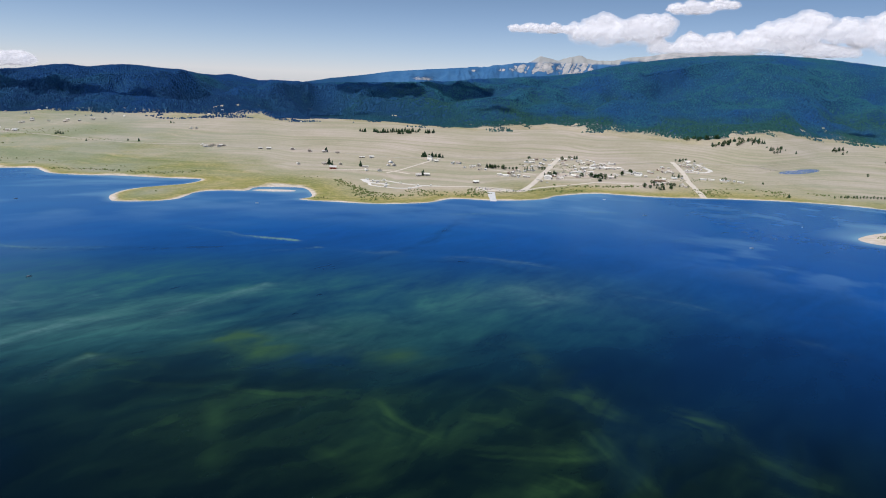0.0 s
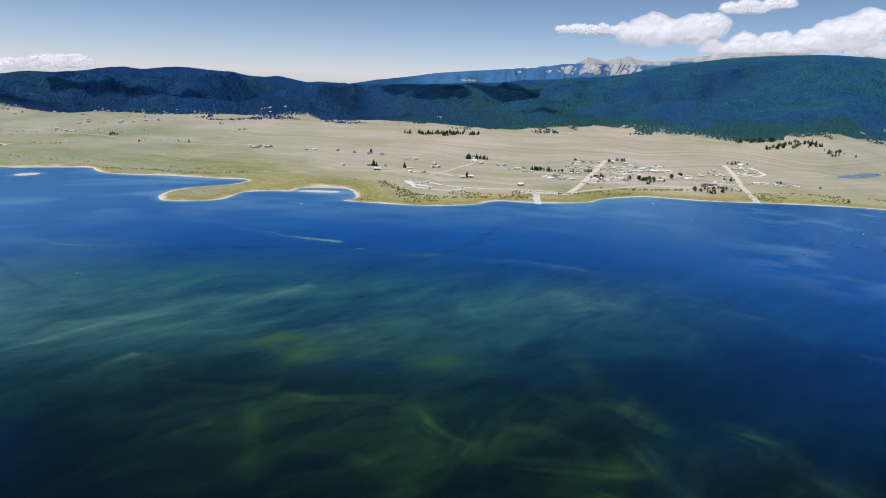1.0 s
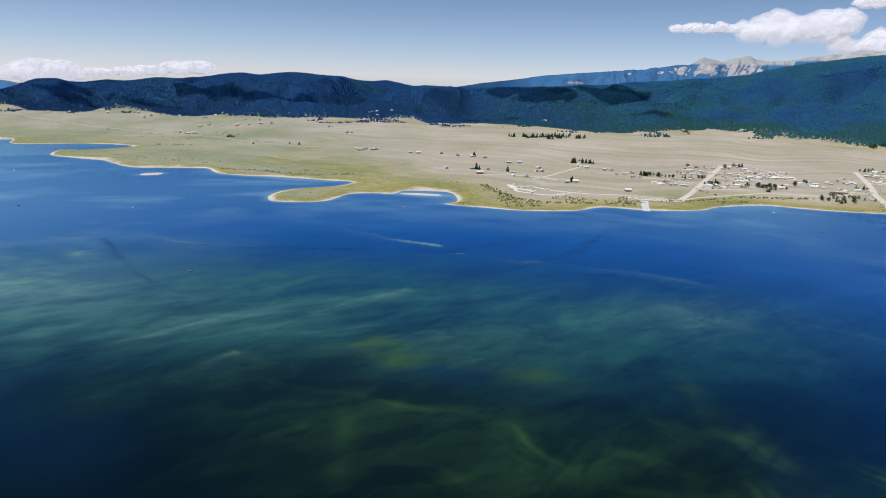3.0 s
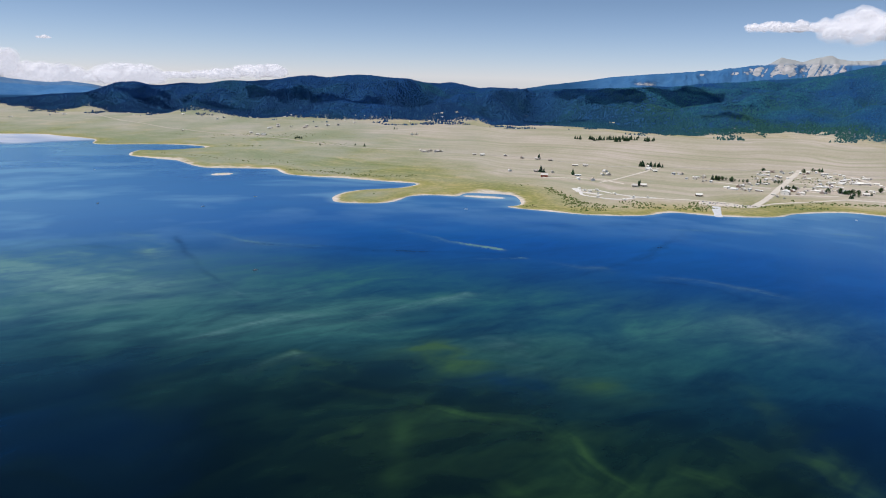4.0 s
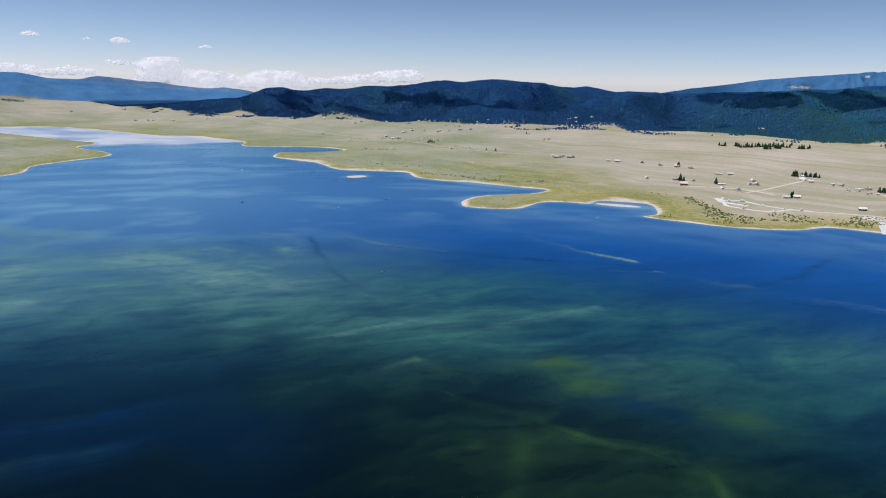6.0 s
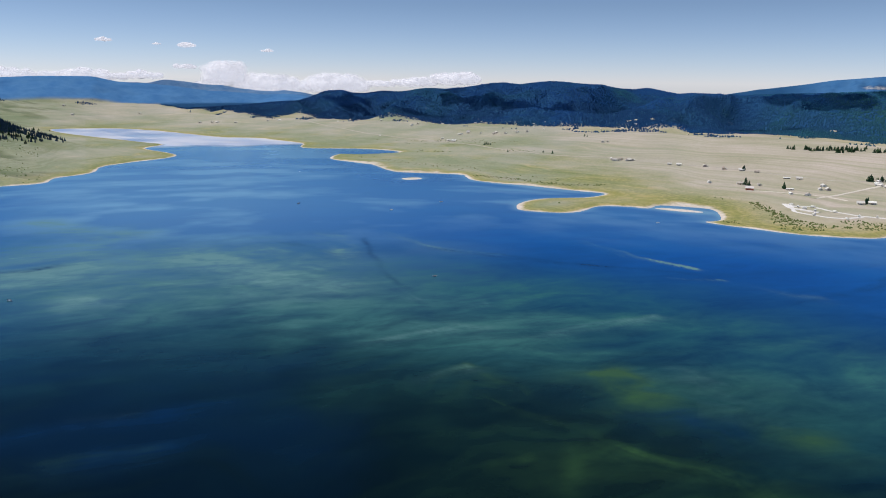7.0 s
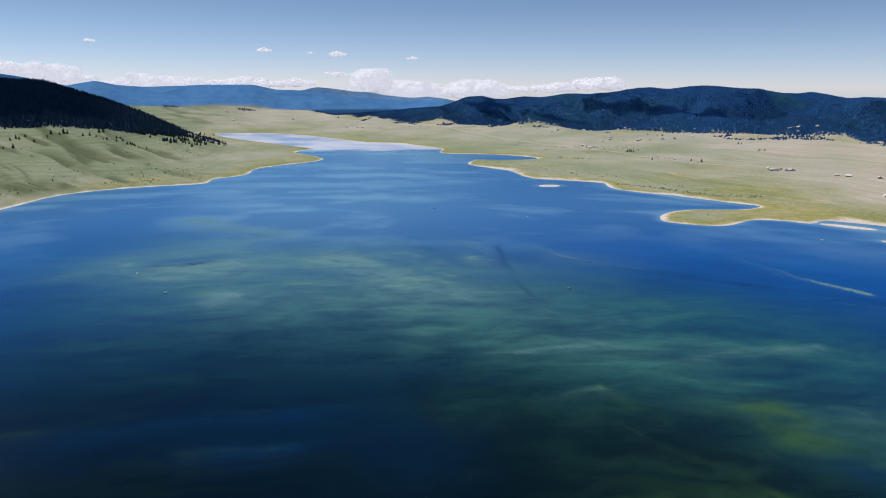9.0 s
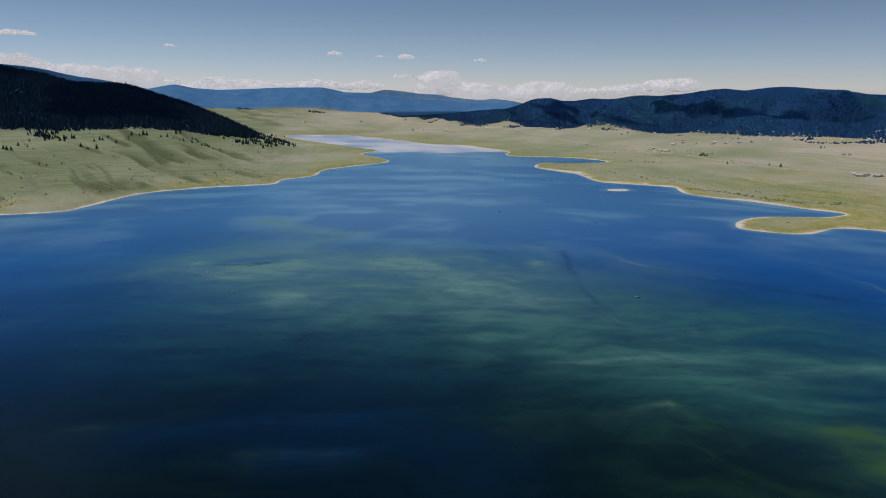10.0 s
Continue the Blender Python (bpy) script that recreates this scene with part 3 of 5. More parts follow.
gx, gy, gf = ring_grid(radii, angles)
gz, gd, gforest = land(gx, gy)
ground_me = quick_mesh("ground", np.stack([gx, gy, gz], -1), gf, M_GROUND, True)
gaz, gr = polar(gx, gy)
flats = 1 - 0.6 * np.exp(-((gaz - 35) / 3.2) ** 2) - 0.35 * np.exp(-((gaz - 14) / 3) ** 2)
for fx, fy, reach, share in ((-555, 1160, 60, 0.55), (-650, 1392, 110, 0.7), (-330, 1330, 90, 0.75), (-1180, 1500, 130, 0.75), (-960, 1420, 90, 0.6), (-1610, 700, 120, 0.4)):
    flats = flats * (1 - share * np.exp(-((gx - fx) ** 2 + (gy - fy) ** 2) / reach ** 2))
attach(ground_me, "shore", np.where((gx > 600) & (gy < 1180), gd * 0.22, gd * flats))
attach(ground_me, "forest", gforest)
wetness = np.exp(-np.maximum(gd, 0) / 110) + 0.12 * np.clip((gaz - 6) / 24, 0, 1) * (np.exp(-np.maximum(gd, 0) / 600) + 0.9 * (fbm(gx / 260, gy / 150, 4, 47) - 0.45))
wetness = wetness + (0.62 + 0.2 * np.clip((gaz - 12) / 8, 0, 1) * np.clip((38 - gaz) / 8, 0, 1)) * np.clip((gaz - 7) / 12, 0, 1) * np.exp(-np.maximum(gd, 0) / (230 + 130 * np.clip((gaz - 12) / 8, 0, 1) * np.clip((38 - gaz) / 8, 0, 1))) * (gaz < 60)
wetness = wetness + 0.4 * (gforest > -60)
on_slope = np.clip((gaz - 58) / 9, 0, 1)
wetness = wetness * (1 - on_slope) + (np.exp(-np.maximum(gd, 0) / 75) + 0.30 + 0.9 * (fbm(gx / 90, gy / 60, 4, 48) - 0.42)) * on_slope
attach(ground_me, "wet", wetness)
g_across = -0.18 * gx + 0.98 * gy + 40 * (fbm(gx / 160, gy / 160, 3, 92) - 0.5)
rill = 1 - np.abs(2 * fbm(g_across / 42, (0.98 * gx + 0.18 * gy) / 240, 3, 95) - 1)
rill = np.minimum(rill, 1.1 - np.abs(2 * fbm(g_across / 110, (0.98 * gx + 0.18 * gy) / 420, 3, 91) - 1))
attach(ground_me, "turf", on_slope * np.clip((gd - 45 - 50 * fbm(gx / 80, gy / 80, 3, 46)) / 45, 0, 1))
attach(ground_me, "gully", 0.9 * on_slope * np.clip((0.75 - rill) * 6, 0, 1) * np.clip((fbm(gx / 130, gy / 80, 3, 49) - 0.38) * 5, 0, 1) * np.clip(gd / 60, 0, 1))
rib = 1 - np.abs(2 * fbm(gaz * 0.9, gr / 420, 5, 41) - 1)
top = spread(SKYLINE, np.clip(gaz, -70, 110), 1)
high = np.clip((gr - 4400) / 60, 0, 1) * np.clip((5 - gaz) / 5, 0, 1) * np.clip((gaz + 33) / 12, 0.0, 1)
# pale cliffs under the tops: middle in degrees, half-width, foot and head of the face
CLIFFS = [(-1.9, 0.35, 258, 276), (-4.3, 0.4, 266, 290), (-5.8, 0.95, 266, 322), (-7.5, 1.15, 270, 342), (-9.7, 1.3, 256, 348), (-10.9, 0.6, 285, 345)]
splinter = fbm(gaz * 1.9 + gz / 90, gz / 26 - gaz * 0.8, 4, 59)
rock = 0.0
for middle, half, foot, head in CLIFFS:
    lean = middle + 0.5 * (fbm(gz / 18, gaz, 3, 58) - 0.5)
    rock = np.maximum(rock, np.clip(1.15 - np.abs(gaz - lean) / half + 1.2 * (fbm(gaz * 3.6 + gz / 60, gz / 16 - gaz, 4, 53) - 0.5), 0, 1) * np.clip((gz - foot + 34 * (fbm(gaz * 5, gz / 40, 3, 52) - 0.5)) / 6, 0, 1) * np.clip((head - gz + 24 * (splinter - 0.5)) / 6, 0, 1))
rock = high * np.maximum(rock * np.clip(np.abs(2 * fbm(gaz * 2.3 + gz / 85, gz / 300, 3, 54) - 1) * 7, 0.1, 1), 0.6 * np.clip((-13.5 - gaz) / 2, 0, 1) * np.clip((gz - 345) / 30, 0, 1))
bare = np.exp(-((gaz - 2.0) / 1.5) ** 2) * np.clip((gr - 4300) / 60, 0, 1) * np.clip((gz - 185) / 15, 0, 1) * np.clip((232 - gz) / 15, 0, 1)
rock = np.maximum(rock, bare * (0.22 + 0.5 * fbm(gaz * 3, gz / 12, 3, 56)))
tundra_haze = high * np.clip((gz - np.where(gaz > -13.5, 326, 352)) / 22, 0, 1)
# the farthest range is paled here too: painted haze, not bare ground
tundra_haze = np.maximum(tundra_haze, 0.45 * ((gr > 4625) & (gaz > 43) & (gaz < 58)))
attach(ground_me, "tundra_haze", tundra_haze)
attach(ground_me, "rock", rock)
sage = np.clip((gaz - 4) / 22, 0, 1) * (0.75 + 0.5 * np.clip((gaz - 20) / 15, 0, 1)) * np.clip(gd / 60, 0, 1) + 0.45 * np.clip((-20 - gaz) / 10, 0, 1)
attach(ground_me, "sage", sage * np.clip(1.5 - gr / 4200, 0.4, 1) * (1 - on_slope) + 0.9 * on_slope)
# where the painted haze lies: ranges behind, by distance and bearing
back_range = np.clip((8 - gaz) / 3, 0, 1) * 0.6 * np.clip(1 - (rock - 0.25) * 4, 0, 1) * np.clip(1.3 - tundra_haze * 1.5, 0, 1)
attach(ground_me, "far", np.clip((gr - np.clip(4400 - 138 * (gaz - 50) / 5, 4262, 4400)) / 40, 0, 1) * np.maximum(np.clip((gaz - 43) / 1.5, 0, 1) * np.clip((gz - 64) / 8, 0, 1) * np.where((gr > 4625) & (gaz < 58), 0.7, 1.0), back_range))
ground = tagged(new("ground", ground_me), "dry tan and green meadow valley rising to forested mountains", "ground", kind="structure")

# ---- the lake ----
angles = np.concatenate([np.arange(-42, 94, 0.17), np.arange(94, 317.9, 2.5)])
radii = np.concatenate([[0.01, 120, 220], np.geomspace(255, 3400, 480)])
wx, wy, wf = ring_grid(radii, angles)
water_me = quick_mesh("lake", np.stack([wx, wy, 0 * wx], -1), wf, M_WATER, True)
wd = -inland(wx, wy)
drift = 9 * (fbm(wx / 34, wy / 34, 3, 61) - 0.5), 9 * (fbm(wx / 34, wy / 34, 3, 63) - 0.5)
wear = fbm(wx / 42, wy / 30, 4, 64)


def stroke(points, width, strength, tip=0):
    """A drawn-out line of scum or clear water on the lake's grid: crisp on its far side, feathered on its near side; tip: it brightens towards its last point."""
    line = np.array(points, float)
    room = 5 * width + 12
    some = np.flatnonzero((wx > line[:, 0].min() - room) & (wx < line[:, 0].max() + room) & (wy > line[:, 1].min() - room) & (wy < line[:, 1].max() + room))
    x, y = wx[some] + drift[0][some], wy[some] + drift[1][some]
    long = np.concatenate([[0], np.cumsum(np.hypot(*np.diff(line, axis=0).T))])
    best, along, side = np.full(x.shape, 1e9), np.zeros(x.shape), np.zeros(x.shape)
    for (ax, ay), (bx, by), start in zip(line, line[1:], long):
        dx, dy = bx - ax, by - ay
        t = np.clip(((x - ax) * dx + (y - ay) * dy) / (dx * dx + dy * dy + 1e-9), 0, 1)
        px, py = ax + t * dx, ay + t * dy
        d = np.hypot(x - px, y - py)
        closer = d < best
        best = np.where(closer, d, best)
        along = np.where(closer, (start + t * math.hypot(dx, dy)) / long[-1], along)
        side = np.where(closer, np.hypot(px - MID[0], py - MID[1]) - np.hypot(x - MID[0], y - MID[1]), side)
    combed = fbm(along * long[-1] / 30 + line[0, 0], side / (0.42 * width) + line[0, 1], 3, 66)
    shape = np.exp(-(best / width) ** 2) * (0.15 + 1.1 * combed) + 0.7 * np.exp(-(best / (3.2 * width)) ** 2) * np.clip(side / width + 0.5, 0, 1) * np.clip(combed * 2.4 - 0.6, 0, 1.2)
    fade = 0.12 + 0.88 * along ** 1.4 if tip else np.clip(np.minimum(along, 1 - along) * 4 + 0.15, 0, 1)
    out = np.zeros(wx.shape)
    out[some] = shape * fade * strength * np.clip(2.6 * wear[some] - 0.35, 0.15, 1.5)
    return out


def patch(x, y, a, b, turn=0.0):
    c, s = math.cos(radians(turn)), math.sin(radians(turn))
    qx, qy = wx + 60 * (fbm(wx / 120, wy / 120, 3, 65) - 0.5) - x, wy + 60 * (fbm(wx / 120, wy / 120, 3, 67) - 0.5) - y
    return np.exp(-((qx * c + qy * s) / a) ** 2 - ((-qx * s + qy * c) / b) ** 2)


# drifting scum, old wakes and clear lanes: width, strength, tip, line
OLIVE_LINES = [
    (5, 0.55, 0, [(-150, 451), (-137, 451), (-116, 447), (-93, 450), (-74, 455), (-58, 453), (-40, 441), (-31, 421), (-19, 407), (-7, 398), (5, 391)]),
    (4, 0.4, 0, [(-241, 460), (-212, 455), (-184, 457), (-156, 455), (-133, 451), (-102, 447), (-69, 448)]),
    (6, 0.3, 0, [(-187, 382), (-178, 393), (-169, 407)]),
    (12, 0.4, 0, [(-69, 385), (-54, 373), (-42, 361)]),
    (9, 0.55, 0, [(85, 466), (105, 463), (113, 442), (122, 430), (129, 427)]),
    (8, 0.6, 0, [(167, 449), (183, 440), (197, 425), (198, 410), (198, 393)]),
    (8, 0.4, 0, [(87, 427), (100, 413), (106, 392), (116, 373), (123, 350), (126, 339)]),
    (7, 0.35, 0, [(22, 426), (48, 420), (69, 403)]),
    (10, 0.4, 0, [(11, 384), (35, 380), (62, 382), (91, 384), (103, 392)]),
    (9, 0.4, 0, [(60, 363), (78, 352), (86, 342)]),
    (10, 0.3, 0, [(198, 393), (215, 374), (229, 363), (243, 353)]),
    (6, 0.35, 0, [(13, 427), (35, 424), (51, 416), (68, 410)]),
    (8, 0.3, 0, [(45, 482), (65, 468), (77, 458)]),
    (14, 0.3, 0, [(41, 572), (73, 550), (88, 517), (97, 503), (110, 461), (120, 439), (135, 425)]),
    (9, 0.4, 0, [(-148, 467), (-148, 422), (-136, 382), (-126, 348)]),
    (6, 0.45, 0, [(-181, 523), (-183, 540), (-171, 554), (-150, 553), (-141, 545)]),
    (5, 0.5, 0, [(-175, 514), (-162, 508), (-153, 491), (-149, 495), (-149, 517)]),
    (7, 0.4, 0, [(-171, 541), (-158, 530), (-149, 523)]),
    (5, 0.4, 1, [(-271, 428), (-276, 465), (-271, 499)]),
    (6, 0.35, 1, [(-257, 436), (-256, 453), (-254, 471)]),
    (7, 0.35, 0, [(-254, 496), (-237, 492), (-223, 494)]),
    (5, 0.45, 0, [(-193, 545), (-174, 540), (-164, 524), (-151, 512)]),
    (5, 0.4, 0, [(-174, 529), (-148, 525), (-149, 547), (-138, 556)]),
    (8, 0.3, 0, [(-190, 376), (-174, 393), (-168, 409)]),
    (6, 0.25, 0, [(-424, 220), (-406, 237), (-383, 256)]),
    (7, 0.13, 0, [(-436, 156), (-412, 174), (-402, 188), (-382, 226), (-360, 257)]),
    (5, 0.3, 0, [(-403, 235), (-377, 266), (-354, 299)]),
    (9, 0.3, 0, [(-245, 487), (-219, 489), (-200, 480)]),
    (14, 0.35, 0, [(-181, 546), (-173, 562), (-158, 563)]),
    (6, 0.25, 0, [(-518, 135), (-499, 163), (-480, 192)]),
    (5, 0.3, 1, [(-296, 452), (-282, 478), (-270, 500)]),
]
PALE_LINES = [
    (3.4, 2.6, 1, [(-302, 936), (-274, 920), (-233, 913), (-198, 903)]),
    (7, 0.35, 0, [(-369, 968), (-309, 934), (-263, 908)]),
    (2.2, 0.8, 1, [(-216, 844), (-190, 854), (-160, 871)]),
    (6, 0.55, 1, [(-299, 556), (-268, 574), (-246, 594), (-218, 636), (-201, 669), (-188, 704)]),
    (5, 0.6, 1, [(-377, 475), (-363, 495), (-347, 539), (-329, 561)]),
    (5, 0.45, 1, [(-287, 454), (-279, 475), (-269, 497)]),
    (6, 0.25, 0, [(-337, 573), (-306, 581), (-295, 588)]),
    (7, 0.55, 0, [(-625, 846), (-538, 814), (-481, 810), (-416, 830)]),
    (7, 0.12, 0, [(185, 728), (222, 703), (259, 689), (294, 658), (318, 637)]),
    (8, 0.1, 0, [(322, 600), (344, 582), (362, 552)]),
    (8, 0.4, 0, [(-5, 1125), (97, 1158), (165, 1172)]),
    (7, 0.5, 0, [(243, 1204), (276, 1204), (315, 1203)]),
    (5, 0.14, 0, [(1, 835), (32, 842), (64, 846)]),
    (5, 0.35, 0, [(-348, 623), (-333, 648)]),
    (4, 0.45, 0, [(-538, 582), (-509, 594), (-478, 612)]),
    (5, 0.45, 1, [(-391, 461), (-366, 500), (-347, 532), (-328, 560)]),
    (4, 0.4, 1, [(-436, 632), (-412, 620), (-399, 615)]),
    (5, 0.35, 0, [(-252, 594), (-232, 635), (-199, 687)]),
    (4, 0.5, 0, [(-892, 456), (-878, 474)]),
    (7, 0.1, 0, [(-755, 167), (-744, 198)]),
    (6, 0.08, 0, [(-438, 267), (-419, 291), (-403, 314)]),
    (8, 0.3, 0, [(-2, 845), (48, 853), (103, 834), (143, 814)]),
    (8, 0.3, 1, [(-134, 868), (-88, 854), (-61, 862)]),
]
MILKY_LINES = [
    (14, 0.8, 0, [(-1127, 560), (-1052, 592), (-962, 612), (-889, 621), (-825, 604)]),
    (22, 0.6, 0, [(-763, 612), (-693, 629), (-587, 580), (-536, 591), (-490, 614)]),
    (9, 0.55, 0, [(-534, 607), (-504, 611), (-486, 618)]),
    (9, 0.55, 0, [(-717, 785), (-653, 787), (-570, 727), (-554, 697)]),
    (8, 0.45, 0, [(-625, 723), (-572, 707), (-528, 683)]),
    (12, 0.55, 0, [(-807, 372), (-774, 403), (-758, 445), (-812, 516)]),
    (18, 0.45, 0, [(-674, 383), (-657, 420), (-657, 457)]),
    (18, 0.45, 0, [(-972, 622), (-943, 653), (-842, 632)]),
    (22, 0.5, 0, [(-730, 594), (-657, 598), (-595, 574)]),
    (12, 0.6, 0, [(-863, 378), (-860, 391), (-832, 394)]),
    (20, 0.4, 0, [(-782, 394), (-772, 446), (-824, 519), (-798, 526)]),
    (22, 0.4, 0, [(-647, 391), (-666, 413), (-664, 432)]),
    (18, 0.6, 0, [(-785, 618), (-694, 606), (-617, 595), (-562, 589)]),
    (14, 0.5, 0, [(-713, 678), (-655, 676), (-575, 646), (-526, 650)]),
    (12, 0.45, 0, [(-546, 591), (-502, 597), (-481, 622)]),
    (9, 0.4, 0, [(-640, 742), (-576, 705), (-542, 706)]),
    (16, 0.3, 0, [(71, 702), (109, 711), (136, 692)]),
    (16, 0.22, 0, [(-143, 574), (-122, 591), (-91, 588), (-62, 602)]),
]
DARK_LINES = [
    (7, 0.8, 0, [(-532, 803), (-467, 809), (-371, 823), (-308, 842), (-257, 863), (-181, 883)]),
    (8, 0.8, 0, [(47, 1174), (12, 1036), (-27, 924), (-60, 858), (-96, 795), (-117, 757)]),
    (6, 0.8, 0, [(-654, 832), (-566, 739), (-474, 662), (-423, 634), (-365, 581), (-343, 566), (-320, 555)]),
    (7, 0.6, 0, [(-30, 816), (20, 830), (63, 822), (107, 794)]),
    (9, 0.5, 0, [(-32, 825), (16, 830), (57, 812)]),
    (10, 0.7, 0, [(-850, 396), (-821, 438), (-805, 483)]),
    (8, 0.7, 0, [(-846, 400), (-815, 437), (-814, 482)]),
    (9, 0.7, 0, [(-457, 222), (-427, 276), (-397, 319), (-362, 361)]),
    (9, 0.6, 0, [(-393, 258), (-367, 279), (-352, 307)]),
    (14, 0.6, 0, [(-813, 176), (-798, 238), (-774, 298), (-734, 331)]),
    (8, 0.6, 0, [(-481, 185), (-446, 227), (-430, 258), (-374, 338)]),
    (8, 0.6, 0, [(-398, 232), (-372, 263), (-350, 296), (-349, 316)]),
    (8, 0.5, 0, [(-279, 522), (-222, 569), (-171, 646), (-149, 686)]),
    (16, 0.4, 0, [(-113, 502), (-79, 512), (-59, 497)]),
    (6, 0.8, 0, [(-476, 814), (-419, 828), (-339, 836), (-256, 859)]),
    (10, 0.4, 0, [(-147, 483), (-121, 502), (-100, 527)]),
    (12, 0.35, 0, [(-724, 722), (-622, 708), (-545, 703)]),
]

wr = np.hypot(wx - MID[0], wy - MID[1])
waz = polar(wx, wy)[0]
# currents fold the scum into curls: noise read through a noise
fx, fy = wx + 110 * (fbm(wx / 230, wy / 230, 4, 74) - 0.5), wy + 110 * (fbm(wx / 230, wy / 230, 4, 76) - 0.5)
fx, fy = fx + 34 * (fbm(fx / 60, fy / 60, 4, 78) - 0.5), fy + 34 * (fbm(fx / 60, fy / 60, 4, 72) - 0.5)
lean = 0.64 * fx + 0.77 * fy, -0.77 * fx + 0.64 * fy            # the wind draws them out
billow = fbm(lean[0] / 260, lean[1] / 100, 6, 75)
ridged = 1 - np.abs(2 * fbm(lean[0] / 190, lean[1] / 42, 5, 85) - 1)
threads = np.clip((ridged - 0.80) * 6.5, 0, 1) ** 1.4
mottle = np.clip((fbm(lean[0] / 34, lean[1] / 15, 4, 87) - 0.42) * 4, 0, 1)
cloudy = np.clip((billow - 0.40) * 4.6, 0, 1)
turned = np.clip((waz - 4) / 34, 0, 1)               # less blue, more teal towards the narrows
field = 0.9 * patch(-620, 480, 360, 210, 15) + 1.0 * patch(-70, 690, 260, 115) + 0.6 * patch(-60, 570, 200, 60) + 0.7 * patch(-330, 590, 230, 130) + 0.12 * patch(250, 560, 200, 140)
field = np.clip(field, 0, 1.1) * np.clip((wr + 200 * (billow - 0.5) - 370) / 260, 0.0, 1)
# lens darkening put into the colour: teal dims close in
field = field * np.clip(0.72 + (wr - 480) / 900, 0.72, 1)
field = field + 0.10 * patch(40, 450, 260, 90) + 0.06 * patch(-380, 420, 220, 120)
algae = sum(stroke(line, width * 0.9, strength * 0.8, tip) for width, strength, tip, line in OLIVE_LINES)
algae = algae + (0.25 + 0.75 * mottle) * (1.35 * patch(-158, 535, 36, 24, 20) + 0.7 * patch(-47, 533, 40, 22)) + 0.22 * cloudy * patch(-100, 580, 120, 40, 10)
near = 0.24 * patch(20, 350, 190, 75) + 0.22 * patch(-60, 420, 200, 60) + 0.16 * patch(-220, 450, 160, 70) + 0.10 * patch(-430, 215, 140, 70, 40) + 0.10 * patch(130, 390, 120, 60)
algae = algae + near * (0.42 * threads + 0.5 * mottle * (0.3 + 0.7 * cloudy) + 0.30)
milk = sum(stroke(line, width * 1.3, strength * 0.6, tip) for width, strength, tip, line in MILKY_LINES)
milk = milk + sum(stroke(line, width * 0.7, strength * 0.75, tip) for width, strength, tip, line in PALE_LINES)
veil = 0.85 * patch(-640, 500, 210, 120, 20) + 0.6 * patch(-540, 600, 180, 80) + 0.5 * patch(-800, 500, 170, 80, 70) + 0.16 * patch(20, 720, 200, 80) + 0.10 * patch(-290, 620, 200, 90)
veil = veil + 0.5 * patch(-1000, 585, 170, 30, -12)
milk = milk + veil * (0.34 + 0.85 * cloudy ** 1.3 + 0.18 * threads)
teal = field * (0.62 + 0.14 * turned + 0.30 * cloudy + 0.12 * threads)
dark = sum(stroke(line, width * 0.7, strength * 0.6, tip) * (0.55 + 0.45 * cloudy) for width, strength, tip, line in DARK_LINES)
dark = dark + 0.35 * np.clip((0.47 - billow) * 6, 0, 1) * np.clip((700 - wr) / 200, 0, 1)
# painted sky blue: none close in, full far out
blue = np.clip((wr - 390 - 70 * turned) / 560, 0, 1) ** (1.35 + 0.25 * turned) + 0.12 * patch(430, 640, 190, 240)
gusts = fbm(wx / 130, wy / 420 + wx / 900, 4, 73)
painted_reflection = calm_water = np.clip((-(wx * 0.55) + wy * 0.45 - 1700 + 160 * (gusts - 0.5)) / 60, 0, 1)
# patchy mask of the painted cloud reflection
painted_reflection = painted_reflection * np.clip(-0.1 + 1.5 * fbm(wx / 160, wy / 70, 4, 79), 0, 0.95)
far_reflection = np.clip((wr - 640) / 640, 0, 1) * (0.62 + 0.7 * (gusts - 0.5)) + 0.14 * np.clip((fbm(waz * 0.12, wr / 60, 4, 71) - 0.55) * 7, 0, 1) * np.clip((wr - 800) / 200, 0, 1)
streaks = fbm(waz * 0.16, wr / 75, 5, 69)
# painted sheen: paler streaks by bearing and distance
painted_sheen = np.clip((waz - 24) / 26, 0, 1) * np.clip((74 - waz) / 16, 0.1, 1) * np.clip((wr - 620) / 620, 0, 1) * (0.52 + 0.6 * np.clip((streaks - 0.44) * 4, 0, 1))
painted_sheen = np.maximum(painted_sheen, np.clip((wr - 950) / 350, 0, 1) * np.clip((24 + waz) / 10, 0, 1) * (0.26 + 0.5 * np.clip((streaks - 0.44) * 4, 0, 1)))
painted_sheen = painted_sheen + 0.5 * np.clip((-18 - waz) / 10, 0, 1) * np.clip((wr - 800) / 250, 0, 1) * np.clip((streaks - 0.47) * 6, 0, 1)
ripple = patch(-272, 590, 42, 26) + 0.8 * patch(-235, 560, 40, 24) + 0.5 * patch(-40, 470, 60, 16)

for key, values in (("algae", algae), ("milk", milk), ("teal", teal), ("dark", dark), ("blue", blue), ("painted_reflection", painted_reflection), ("open", far_reflection), ("painted_sheen", painted_sheen), ("ripple", ripple)):
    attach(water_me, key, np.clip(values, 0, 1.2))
attach(water_me, "shallow", np.exp(-np.maximum(wd, 0) / 9.0) * 0.9 + 0.8 * patch(-650, 1375, 130, 20) + 0.75 * patch(-320, 1300, 70, 40) + 0.7 * patch(-1180, 1545, 90, 45, 20) + 0.4 * patch(690, 1120, 130, 40, 20))
attach(water_me, "calm", calm_water)
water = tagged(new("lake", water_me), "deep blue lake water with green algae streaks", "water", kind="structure")

